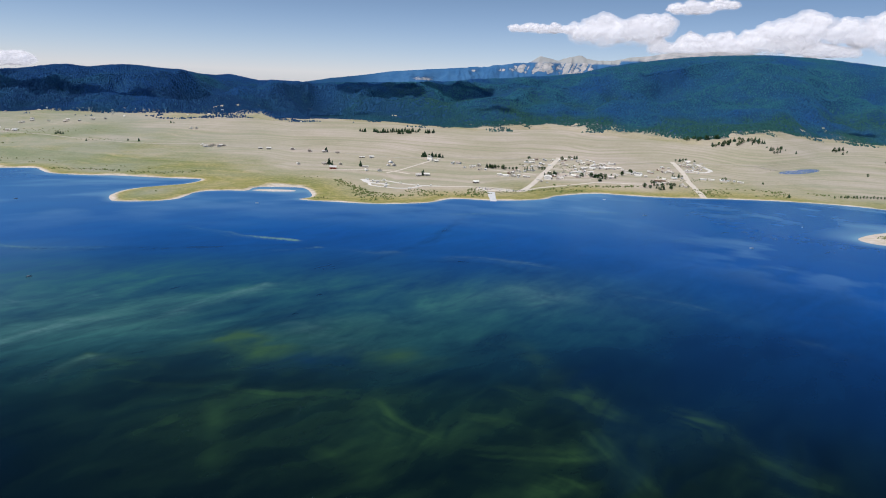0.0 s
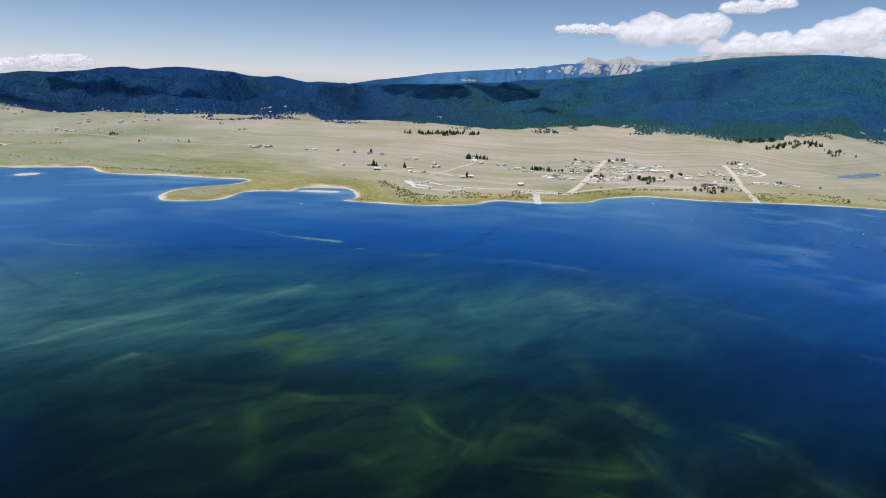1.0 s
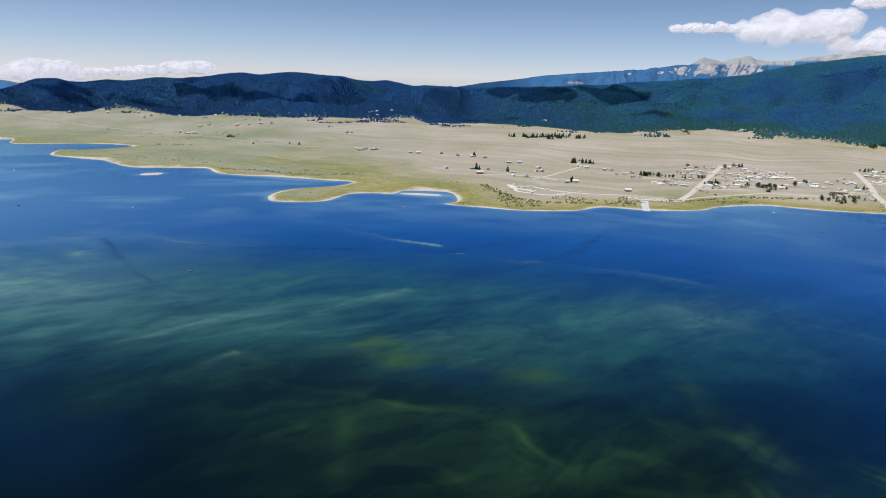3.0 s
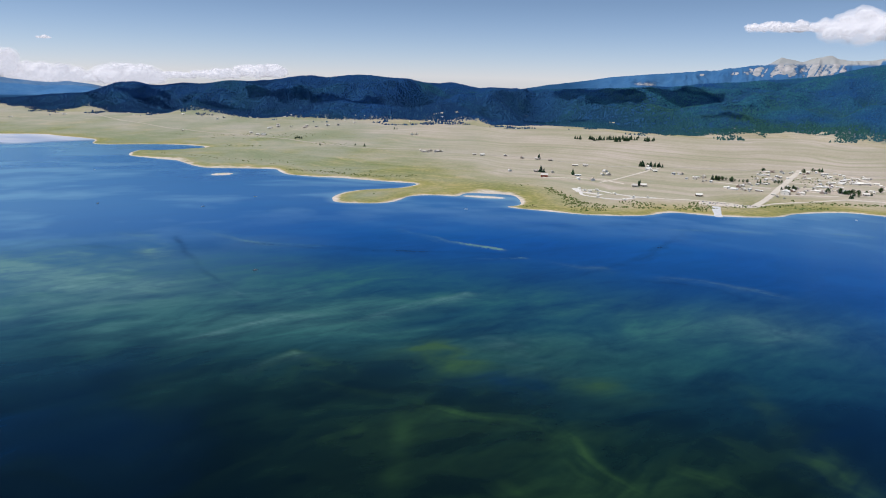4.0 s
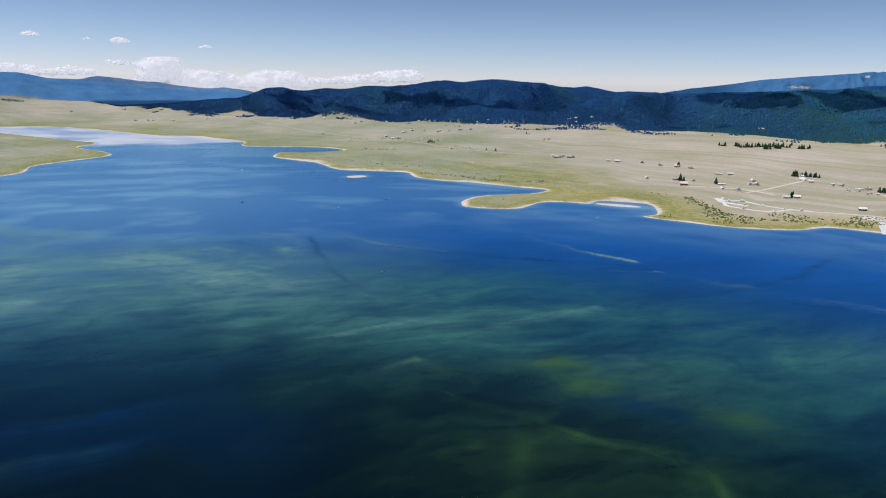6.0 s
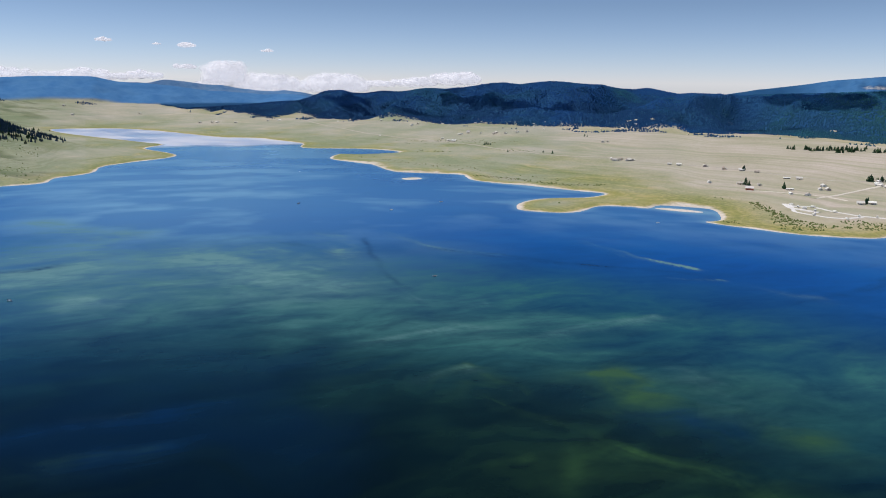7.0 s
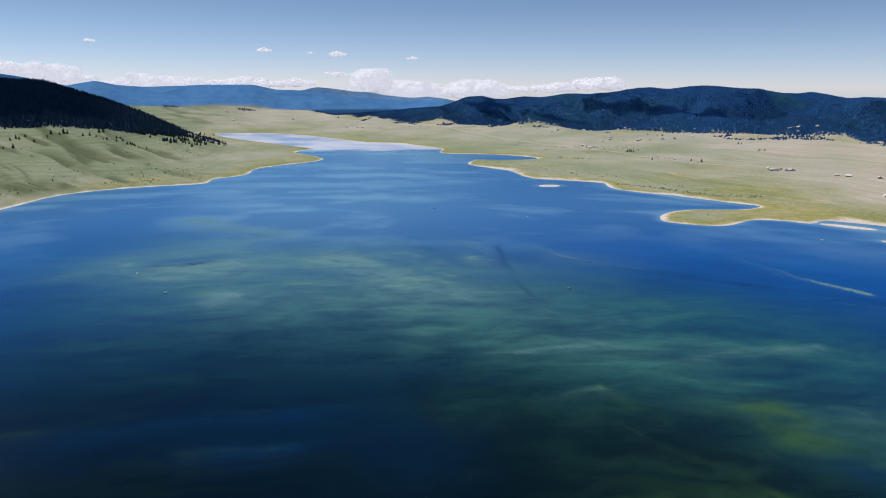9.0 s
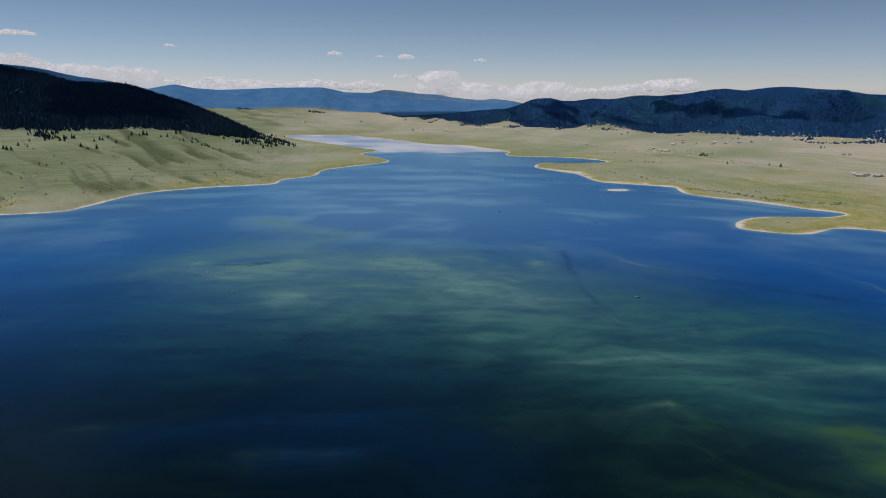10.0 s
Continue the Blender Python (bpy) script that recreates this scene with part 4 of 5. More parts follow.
# ---- forest ----
def conifers(name, x, y, z, height, width, material, sides=4):
    """Many small conifers in one mesh: a ragged cone each."""
    n = len(x)
    rng = np.random.default_rng(7)
    turn = rng.uniform(0, 6.28, n)[:, None] + np.arange(sides) * 2 * np.pi / sides
    rad = (width / 2)[:, None] * rng.uniform(0.75, 1.2, (n, sides))
    low = np.stack([x[:, None] + rad * np.cos(turn), y[:, None] + rad * np.sin(turn), (z + height * 0.06)[:, None] + rng.uniform(-0.06, 0.1, (n, sides)) * height[:, None]], -1)
    lean = rng.normal(0, 0.03, (n, 2)) * height[:, None]
    top = np.stack([x + lean[:, 0], y + lean[:, 1], z + height], -1)[:, None]
    verts = np.concatenate([low, top], 1).reshape(-1, 3)
    k = np.arange(sides)
    tri = np.stack([k, (k + 1) % sides, np.full(sides, sides)], -1)
    faces = (np.arange(n)[:, None, None] * (sides + 1) + tri[None]).reshape(-1, 3)
    return quick_mesh(name, verts, faces, material)


rng = np.random.default_rng(3)
N = 780000
taz = rng.uniform(-40, 90, N)
tr = np.sqrt(rng.uniform(1950 ** 2, 4760 ** 2, N))
tx, ty = MID[0] - np.sin(np.radians(taz)) * tr, MID[1] + np.cos(np.radians(taz)) * tr
tz, td, tf = land(tx, ty)
trm = spread(FRONT_RIDGE, taz, 1)
hcr = spread(NEAR_HILL, taz, 3)
clump = fbm(tx / 90, ty / 90, 3, 81)
keep = (tf > 30) & (rng.uniform(0, 1, N) < np.clip(tf / 70, 0.05, 1) + 0.25 * (clump > 0.55))
keep |= (tf > -90) & (tf <= 30) & (clump > 0.63) & (rng.uniform(0, 1, N) < 0.3)
keep &= (tr < trm + 40) | (tr > 4480)
keep &= (taz < 66) | (tr < hcr + 30) | (tr > 4400)
ribs = 1 - np.abs(2 * fbm(taz * 0.9, tr / 420, 5, 41) - 1)
keep &= ~((tr > 4420) & (tz > 275) & (taz < 6) & ((ribs > 0.55) | (tz > 285)))
keep &= td > 60
keep &= ~((tr > np.clip(4390 - 135 * (taz - 50) / 5, 4255, 4390)) & ((taz > 43.5) | (taz < 14)))
tx, ty, tz, tr = tx[keep], ty[keep], tz[keep], tr[keep]
size = rng.uniform(4.2, 7.0, len(tx))
plump = rng.uniform(1.0, 1.5, len(tx))
uphill = taz[keep] > 60                     # tall slender firs on the hill across the narrows
size[uphill] *= 2.0
plump[uphill] *= 0.36
forest = new("forest", conifers("forest", tx, ty, tz - 0.5, size, size * plump, M_FOREST))
tagged(forest, "dense blue-green conifer forest covering the slopes", "forest", kind="stuff")

# ---- clouds ----
def puff_cloud(name, length, depth, height, seed, label, flat=0.5, core=M_CLOUD, wisps=True):
    """A heap of billows grown together on a flatter base; the origin is at the middle of its base."""
    rng = np.random.default_rng(seed)
    ball = bmesh.new()
    bmesh.ops.create_icosphere(ball, subdivisions=2, radius=1.0)
    shape, sides = np.array([v.co[:] for v in ball.verts]), np.array([[v.index for v in f.verts] for f in ball.faces])
    ball.free()
    count = max(4, int(length / height * 2.2))
    heaps = []
    for i in range(count):
        u = -1 + 2 * (i + rng.uniform(0.1, 0.9)) / count
        r = height * rng.uniform(0.26, 0.46) * (1.1 - 0.5 * abs(u))
        heaps.append((u * length / 2 * 0.9, rng.uniform(-0.5, 0.5) * depth * (1 - abs(u)), r * 0.45, r))
    balls = list(heaps)
    for generation, many in ((0, 7), (1, 6)):
        grown = []
        for x, y, z, r in heaps:
            for _ in range(many):
                a, e = rng.uniform(0, math.tau), rng.uniform(-0.15, 1.35)
                k = r * rng.uniform(0.8, 1.05)
                q = r * rng.uniform(0.32, 0.58)
                p = (x + 1.25 * k * math.cos(a) * math.cos(e), y + k * math.sin(a) * math.cos(e) * depth / max(depth, height), z + 0.85 * k * math.sin(e))
                if p[2] + q < height * 1.05:
                    grown.append((*p, q))
        heaps = grown
        balls += grown
    balls = np.array(balls)
    faces = (np.arange(len(balls))[:, None, None] * len(shape) + sides[None]).reshape(-1, 3)
    thing = None
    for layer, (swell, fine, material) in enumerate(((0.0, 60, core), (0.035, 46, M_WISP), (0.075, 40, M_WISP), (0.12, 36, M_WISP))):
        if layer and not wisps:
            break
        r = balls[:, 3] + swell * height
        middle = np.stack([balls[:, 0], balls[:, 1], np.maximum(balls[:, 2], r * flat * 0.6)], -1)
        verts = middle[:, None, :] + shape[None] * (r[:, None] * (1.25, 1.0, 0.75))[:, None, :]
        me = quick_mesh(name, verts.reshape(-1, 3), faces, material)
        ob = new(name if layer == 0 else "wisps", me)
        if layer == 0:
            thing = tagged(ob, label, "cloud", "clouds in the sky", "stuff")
        else:
            ob.parent = thing
        grown = ob.modifiers.new("grown", "REMESH")
        grown.mode, grown.voxel_size, grown.use_smooth_shade = "VOXEL", max(2.6, height / fine), True
        even = ob.modifiers.new("even", "SMOOTH")
        even.factor, even.iterations = 0.5, 14
        for scale, strength in ((0.45, 0.24), (0.18, 0.09), (0.07, 0.014))[:3 if height > 70 else 1]:
            grain = bpy.data.textures.new("billow", "CLOUDS")
            grain.noise_scale, grain.noise_depth = height * scale, 3
            curl = ob.modifiers.new("curl", "DISPLACE")
            curl.texture, curl.strength, curl.mid_level = grain, height * strength, 0.5
    return thing


def far_cloud(az, wide, low, high, seed, dist=4875, label="white cumulus cloud in a pale blue sky"):
    """A cloud near the horizon, by degrees left of +y, width, and heights of base and top in degrees."""
    base, top = EYE + dist * math.tan(radians(low)), EYE + dist * math.tan(radians(high))
    ob = puff_cloud("cloud", 2 * dist * math.tan(radians(wide / 2)), 90, top - base, seed, label)
    ob.matrix_world = pose(MID[0] - math.sin(radians(az)) * dist, MID[1] + math.cos(radians(az)) * dist, base, 0, 0, az)


# over the high tops: a thin tongue, a heaped middle, a long ragged bank and the puffs above it
far_cloud(-7.6, 6.2, 3.85, 4.75, 1)
far_cloud(-12.9, 6.4, 3.4, 6.3, 2)
far_cloud(-15.2, 3.2, 3.9, 6.5, 3)
far_cloud(-18.2, 3.2, 5.5, 6.6, 4)
far_cloud(-20.6, 2.2, 5.8, 6.6, 6)
far_cloud(-19.0, 7.5, 2.6, 4.3, 5, 4900)
far_cloud(-23.0, 7.0, 2.9, 5.0, 23, 4900)
far_cloud(-27.0, 6.5, 3.6, 6.6, 24)
far_cloud(-27.5, 5.0, 2.6, 3.7, 25, 4905)
far_cloud(-32.0, 5.5, 3.3, 6.0, 26)
# the long bank over the low pass, with its tower
far_cloud(32.3, 4.2, -0.2, 0.95, 7)
far_cloud(35.6, 3.8, -0.4, 0.6, 11)
far_cloud(38.4, 2.4, -0.5, 0.25, 21)
far_cloud(42.0, 4.6, -0.9, 1.15, 10)
far_cloud(46.5, 6.0, -0.9, 1.05, 8)
far_cloud(50.4, 2.6, -0.4, 1.85, 9)
far_cloud(51.3, 2.6, -0.6, -0.05, 27)
far_cloud(56.6, 4.4, -0.1, 0.6, 12)
far_cloud(59.9, 6.4, -0.2, 0.7, 18)
far_cloud(66.5, 8.0, -0.4, 1.0, 17)
far_cloud(72.2, 4.6, -0.2, 1.45, 28)
far_cloud(77.0, 9.5, 0.3, 2.2, 22)
far_cloud(81.5, 6.0, 1.2, 2.6, 19)
far_cloud(80.6, 3.4, 3.45, 3.85, 29)
# scraps above it
far_cloud(53.07, 1.6, 0.65, 1.15, 13)
far_cloud(52.85, 1.2, 2.2, 2.65, 14)
far_cloud(47.0, 0.95, 1.97, 2.22, 15)
far_cloud(54.9, 0.6, 2.3, 2.5, 20)
far_cloud(58.4, 1.2, 2.45, 2.8, 16)
far_cloud(70.5, 0.7, 2.9, 3.2, 30)

# fair-weather clouds overhead, out of view, placed so that their shadows lie on the slopes: place of the shadow,
# length, depth, turn
OVERHEAD = [(-1660, 2765, 127, 270, 180, 15), (-1365, 2810, 112, 300, 190, 25), (-1500, 2780, 120, 130, 70, 0), (-340, 3330, 150, 280, 300, -25), (-60, 3360, 155, 360, 250, 5),
            (110, 3460, 165, 150, 120, 0), (-610, 3560, 150, 220, 160, -20), (-1010, 3390, 112, 190, 90, -10), (-490, 2870, 51, 330, 130, 5), (-2370, 2755, 115, 190, 120, 40),
            (-2345, 2950, 145, 190, 90, 20), (-2230, 2700, 72, 240, 70, 10), (-1830, 2610, 68, 300, 60, 15), (-3300, 2700, 44, 460, 110, 40), (190, 2780, 98, 180, 40, 0), (1530, 2610, 68, 110, 60, 0),
            (-2560, 780, 150, 760, 480, -45), (-2700, 250, 170, 1000, 600, -25)]
for k, (x, y, z, length, depth, turn) in enumerate(OVERHEAD):
    # the last two, thick and unseen, are added to darken the near hill
    thick = k > 15
    ob = puff_cloud("cloud", length, depth * 0.9, min(length, depth) * 0.85, 40 + k, "white fair-weather cloud, out of view, shading the slopes", 0.4, M_CLOUD if thick else M_HAZE, False)
    rise = (1500 - z) / TO_SUN.z
    ob.matrix_world = pose(x + TO_SUN.x * rise, y + TO_SUN.y * rise, 1500, 0, 0, turn)

# ---- things on the land ----
def ground_at(x, y):
    return float(land(np.array([float(x)]), np.array([float(y)]))[0][0])


def part(name, bm, material, parent, label=""):
    """Links a bmesh as one mesh object under a thing."""
    me = bpy.data.meshes.new(name)
    bm.to_mesh(me)
    bm.free()
    me.materials.append(material)
    ob = new(name, me)
    ob.parent = parent
    return tagged(ob, label)


def box(x0, x1, y0, y1, z0, z1, bevel=0.0):
    bm = bmesh.new()
    bmesh.ops.create_cube(bm, size=1.0)
    for v in bm.verts:
        v.co = Vector((x0 + (v.co.x + 0.5) * (x1 - x0), y0 + (v.co.y + 0.5) * (y1 - y0), z0 + (v.co.z + 0.5) * (z1 - z0)))
    if bevel:
        bmesh.ops.bevel(bm, geom=bm.edges[:], offset=bevel, segments=2, affect="EDGES")
    return bm


def drum(x, y, z, radius, length, axis="z", sides=12, taper=1.0):
    bm = bmesh.new()
    bmesh.ops.create_cone(bm, cap_ends=True, segments=sides, radius1=radius, radius2=radius * taper, depth=length)
    turn = {"x": pose(0, 0, 0, 0, 90, 0), "y": pose(0, 0, 0, 90, 0, 0), "z": Matrix()}[axis]
    bmesh.ops.transform(bm, matrix=Matrix.Translation((x, y, z)) @ turn, verts=bm.verts)
    return bm


def sunk(fx):
    """How far below its middle a footing must reach on the slope."""
    return -1.0 - 0.02 * fx


def house(name, label, length, width, eaves, ridge, wall, roof, windows, chimney=True, porch=False, category="house"):
    """A gabled house: walls with gable ends, two roof slopes, door, windows, chimney, porch."""
    ob = tagged(new(name), label, category)
    a, b = length / 2, width / 2
    bm = bmesh.new()
    ring = [(-b, sunk(width)), (b, sunk(width)), (b, eaves), (0, ridge - 0.12), (-b, eaves)]
    ends = [[bm.verts.new((x, y, z)) for y, z in ring] for x in (-a, a)]
    bm.faces.new(ends[0])
    bm.faces.new(ends[1][::-1])
    for i in range(5):
        j = (i + 1) % 5
        bm.faces.new((ends[0][j], ends[0][i], ends[1][i], ends[1][j]))
    part("wall", bm, wall, ob)
    for side in (-1, 1):
        bm = bmesh.new()
        over, pitch = 0.5, (ridge - eaves) / b
        prof = [(0, ridge + 0.02), (side * (b + over), eaves - over * pitch + 0.02), (side * (b + over), eaves - over * pitch + 0.24), (0, ridge + 0.26)]
        ends = [[bm.verts.new((x, y, z)) for y, z in prof] for x in (-a - over, a + over)]
        bm.faces.new(ends[0])
        bm.faces.new(ends[1][::-1])
        for i in range(4):
            j = (i + 1) % 4
            bm.faces.new((ends[0][j], ends[0][i], ends[1][i], ends[1][j]))
        bmesh.ops.recalc_face_normals(bm, faces=bm.faces)
        part("roof_slope", bm, roof, ob)
    part("door", box(-0.5, 0.5, -b - 0.06, -b + 0.05, 0.0, 2.05), M_DOOR, ob)
    for i in range(windows):
        x = -a + length * (i + 0.5) / windows
        if abs(x) < 1.2:
            x += 1.9
        w = part("window", box(x - 0.75, x + 0.75, -b - 0.05, -b + 0.04, 0.95, 2.15), M_GLASS, ob)
        part("sill", box(x - 0.9, x + 0.9, -b - 0.16, -b - 0.03, 0.82, 0.94), M_WHITE, w)
    part("window", box(-a - 0.05, -a + 0.04, -0.7, 0.7, 1.0, 2.1), M_GLASS, ob)
    part("window", box(a - 0.04, a + 0.05, -0.7, 0.7, 1.0, 2.1), M_GLASS, ob)
    if chimney:
        part("chimney", box(a * 0.45, a * 0.45 + 0.8, 0.3, 1.1, eaves, ridge + 1.0, 0.04), M_BRICK, ob)
    if porch:
        deck = part("porch", box(-a * 0.6, a * 0.3, -b - 2.4, -b - 0.07, sunk(4), 0.05), M_DOOR, ob)
        part("porch_roof", box(-a * 0.65, a * 0.35, -b - 2.7, -b - 0.55, 2.35, 2.5), roof, deck)
        for x in (-a * 0.58, -a * 0.15, a * 0.28):
            part("post", box(x - 0.08, x + 0.08, -b - 2.35, -b - 2.19, 0.05, 2.35), M_WHITE, deck)
    return ob


def set_down(thing, x, y, turn, size=1.0):
    m = pose(x, y, ground_at(x, y), 0, 0, turn)
    ob = copy_thing(thing, m)
    if size != 1.0:
        ob.scale = (size, size, size)
    return ob


VILLAGE_CORE = [(78, 1669), (76, 1612), (59, 1637), (236, 1831), (257, 1839), (281, 1839), (244, 1752), (226, 1704), (295, 1766), (319, 1732), (314, 1838),
    (334, 1854), (350, 1786), (377, 1822), (377, 1769), (361, 1713), (341, 1710), (384, 1730), (394, 1710), (409, 1713), (427, 1717), (432,
    1689), (449, 1663), (462, 1641), (463, 1663), (318, 1658), (294, 1597), (261, 1563), (336, 1606), (351, 1616)]
VILLAGE_SHORE = [(247, 1585), (209, 1510), (123, 1564), (135, 1556), (151, 1555), (181, 1555), (200, 1645), (15, 1695), (29, 1688), (-26, 1716), (-41, 1737),
    (294, 1638), (301, 1586), (417, 1794), (380, 1592), (398, 1630), (260, 1630), (204, 1768), (270, 1591), (168, 1629), (144, 1585), (330,
    1698), (361, 1765), (348, 1828), (372, 1707), (386, 1708), (435, 1663), (449, 1634)]
VILLAGE_EAST = [(633, 1856), (636, 1822), (635, 1789), (607, 1719), (597, 1730), (615, 1705), (662, 1859), (619, 1787), (616, 1821), (641, 1763), (486,
    1563), (534, 1690), (527, 1730), (550, 1762), (548, 1704), (535, 1622), (654, 1601), (664, 1593), (644, 1605), (477, 1538), (505, 1603),
    (616, 1608), (523, 1530), (496, 1683), (652, 1880), (660, 1805)]
RANCHES = [(-609, 1852), (-601, 1867), (-497, 1848), (-474, 1846), (-411, 1846), (-361, 1822), (-322, 1825), (-287, 1819), (-345, 1610), (-287, 1625),
    (-249, 1625), (-214, 1748), (-190, 1755), (-188, 1600), (-181, 1558), (-150, 1555), (-135, 1672), (-123, 1629), (-136, 1625), (-60,
    1505), (-43, 1515), (-26, 1709), (-43, 1787)]
FAR_FARMS_A = [(-627, 1841), (-609, 1860), (-638, 1837), (-1269, 2041), (-1336, 2188), (-1225, 2241), (-1280, 2240), (-1172, 2310), (-1145, 2341), (-814,
    2217), (-800, 2222), (-1291, 2044), (-1197, 2273), (-1351, 2271)]
FAR_FARMS_B = [(-650, 1853), (-628, 1864), (-607, 1859), (-1280, 2063), (-1338, 2077), (-1329, 2234), (-1237, 2276), (-1177, 2320), (-1340, 2203), (-1594,
    2054), (-1895, 2497), (-1657, 2340), (-1657, 2382), (-1820, 2471), (-1872, 2415), (-2596, 2118), (-2572, 2127), (-2477, 2151), (-2382,
    2250), (-2648, 2094), (-3614, 2015), (-3291, 1875), (-3184, 2155), (-2339, 2278), (-2515, 2419)]

KINDS = [
    house("house", "small white gabled village house on dry meadow", 10.5, 7, 2.9, 4.9, M_WALL, M_ROOF, 3),
    house("mobile_home", "long low pale mobile home with metal roof", 14, 4.6, 2.7, 3.4, M_WALL, M_WHITE, 5, False, category="house"),
    house("house", "tan gabled house with a covered front porch", 12, 8, 3.1, 5.6, M_WALL, M_ROOF, 4, True, True),
    house("shed", "small pale storage shed beside the houses", 7, 5, 2.6, 3.9, M_WALL, M_ROOF, 1, False, category="shed"),
]
for ob in KINDS:
    tagged(ob, group="village houses")
random.seed(5)
first = {k: False for k in range(4)}
for k, (x, y) in enumerate(((190, 1700), (345, 1655), (400, 1760), (300, 1790))):
    KINDS[k].matrix_world = pose(x, y, ground_at(x, y), 0, 0, 74 + 90 * (k % 2))
for places, street in ((VILLAGE_CORE, 74), (VILLAGE_SHORE, 70), (VILLAGE_EAST, 62), (RANCHES, 20), (FAR_FARMS_A, 15), (FAR_FARMS_B, 30)):
    for i, (x, y) in enumerate(places):
        k = random.choice((0, 0, 1, 1, 2, 3) if street > 40 else (0, 1, 2, 2))
        turn = street + random.choice((0, 90, 0, -90)) + random.uniform(-8, 8)
        if first[k]:
            KINDS[k].matrix_world = pose(x, y, ground_at(x, y), 0, 0, turn)
            first[k] = False
        else:
            set_down(KINDS[k], x, y, turn)
        if street > 40:
            for chance, extra in ((0.65, 3), (0.45, 1)):
                if random.random() < chance:
                    a = random.uniform(0, math.tau)
                    set_down(KINDS[extra], x + 17 * math.cos(a), y + 17 * math.sin(a), turn + random.choice((0, 90)))
cabins = np.random.default_rng(8)
caz, cr = cabins.uniform(11, 42, 900), cabins.uniform(2450, 3500, 900)
cx, cy = MID[0] - np.sin(np.radians(caz)) * cr, MID[1] + np.cos(np.radians(caz)) * cr
edge = land(cx, cy)[2]
for x, y in [p for p, e in zip(zip(cx, cy), edge) if -90 < e < 110][:34]:
    set_down(KINDS[random.choice((0, 0, 3))], x, y, random.uniform(0, 180), 0.8)
for k, ob in enumerate(KINDS):
    if first[k]:
        ob.matrix_world = pose(150 + 40 * k, 1600, ground_at(150 + 40 * k, 1600), 0, 0, 70)
hall = house("hall", "large white metal hall beside the village street", 22, 15, 5.5, 8.0, M_WHITE, M_WHITE, 4, False, category="building")
hall.matrix_world = pose(229, 1552, ground_at(229, 1552), 0, 0, 75)
barn = house("barn", "rust-red wooden barn on the dry meadow", 15, 10, 4.5, 8.0, M_RED, M_ROOF, 2, False, category="barn")
barn.matrix_world = pose(-257, 1566, ground_at(-257, 1566), 0, 0, 10)
office = house("visitor_cabin", "dark brown cabin near the boat ramp", 12, 8, 3.2, 5.6, M_DOOR, M_ROOF, 3, False, True, category="cabin")
office.matrix_world = pose(63, 1443, ground_at(63, 1443), 0, 0, 8)
lodge = house("lodge", "long dark-roofed lodge among trees near the shore", 26, 9, 3.4, 5.8, M_WALL, M_DOOR, 6, True, category="building")
lodge.matrix_world = pose(483, 1562, ground_at(483, 1562), 0, 0, -6)

# ---- trees ----
VILLAGE_TREES = [(96, 1645), (103, 1651), (110, 1647), (117, 1647), (124, 1650), (158, 1643), (166, 1649), (186, 1640), (200, 1645), (230, 1665), (238,
    1678), (236, 1600), (250, 1604), (294, 1600), (315, 1593), (333, 1593), (353, 1602), (357, 1577), (347, 1549), (381, 1596), (414, 1633),
    (447, 1663), (309, 1854), (333, 1862), (341, 1860), (216, 1833), (204, 1768), (-37, 1790), (-30, 1791), (-20, 1794), (366, 1599), (347,
    1593), (253, 1597), (242, 1596), (135, 1645), (142, 1648), (440, 1662), (309, 1597)]
EAST_TREES = [(457, 1477), (468, 1477), (487, 1494), (441, 1491), (515, 1519), (531, 1510), (535, 1622), (554, 1627), (625, 1901), (639, 1599), (649,
    1607), (455, 1487), (459, 1469), (485, 1481), (532, 1627), (550, 1636), (650, 1893), (643, 1896), (634, 1894), (669, 1882), (1222,
    2220), (1228, 2211), (1233, 2179), (1265, 2213), (1030, 2063), (1008, 2085), (957, 2156), (956, 2095), (935, 2150), (939, 2007), (952,
    2016), (972, 2041), (1280, 2035), (1064, 1752), (718, 1566), (720, 1443)]
GROVE = [(-245, 2321), (-233, 2294), (-224, 2271), (-213, 2286), (-197, 2292), (-189, 2312), (-177, 2313), (-164, 2314), (-154, 2314), (-142, 2325),
    (-129, 2325), (-116, 2326), (-106, 2317), (-96, 2375), (-73, 2295), (-61, 2300), (-51, 2301), (-154, 2263), (-145, 2264), (-279, 2284),
    (-269, 2280), (-201, 1615), (-318, 1833), (-275, 1621), (-50, 1518), (-62, 1782), (-55, 1783), (-38, 1787), (-28, 1791), (-18, 1791),
    (-211, 2305), (-185, 2336), (-133, 2288), (-121, 2289)]
VALLEY_TREES = [(-1124, 2000), (-1124, 2011), (-1113, 2002), (-1124, 1995), (-1107, 2005), (-866, 1886), (-962, 1852), (-833, 1878), (-920, 2323), (-911,
    2326)]
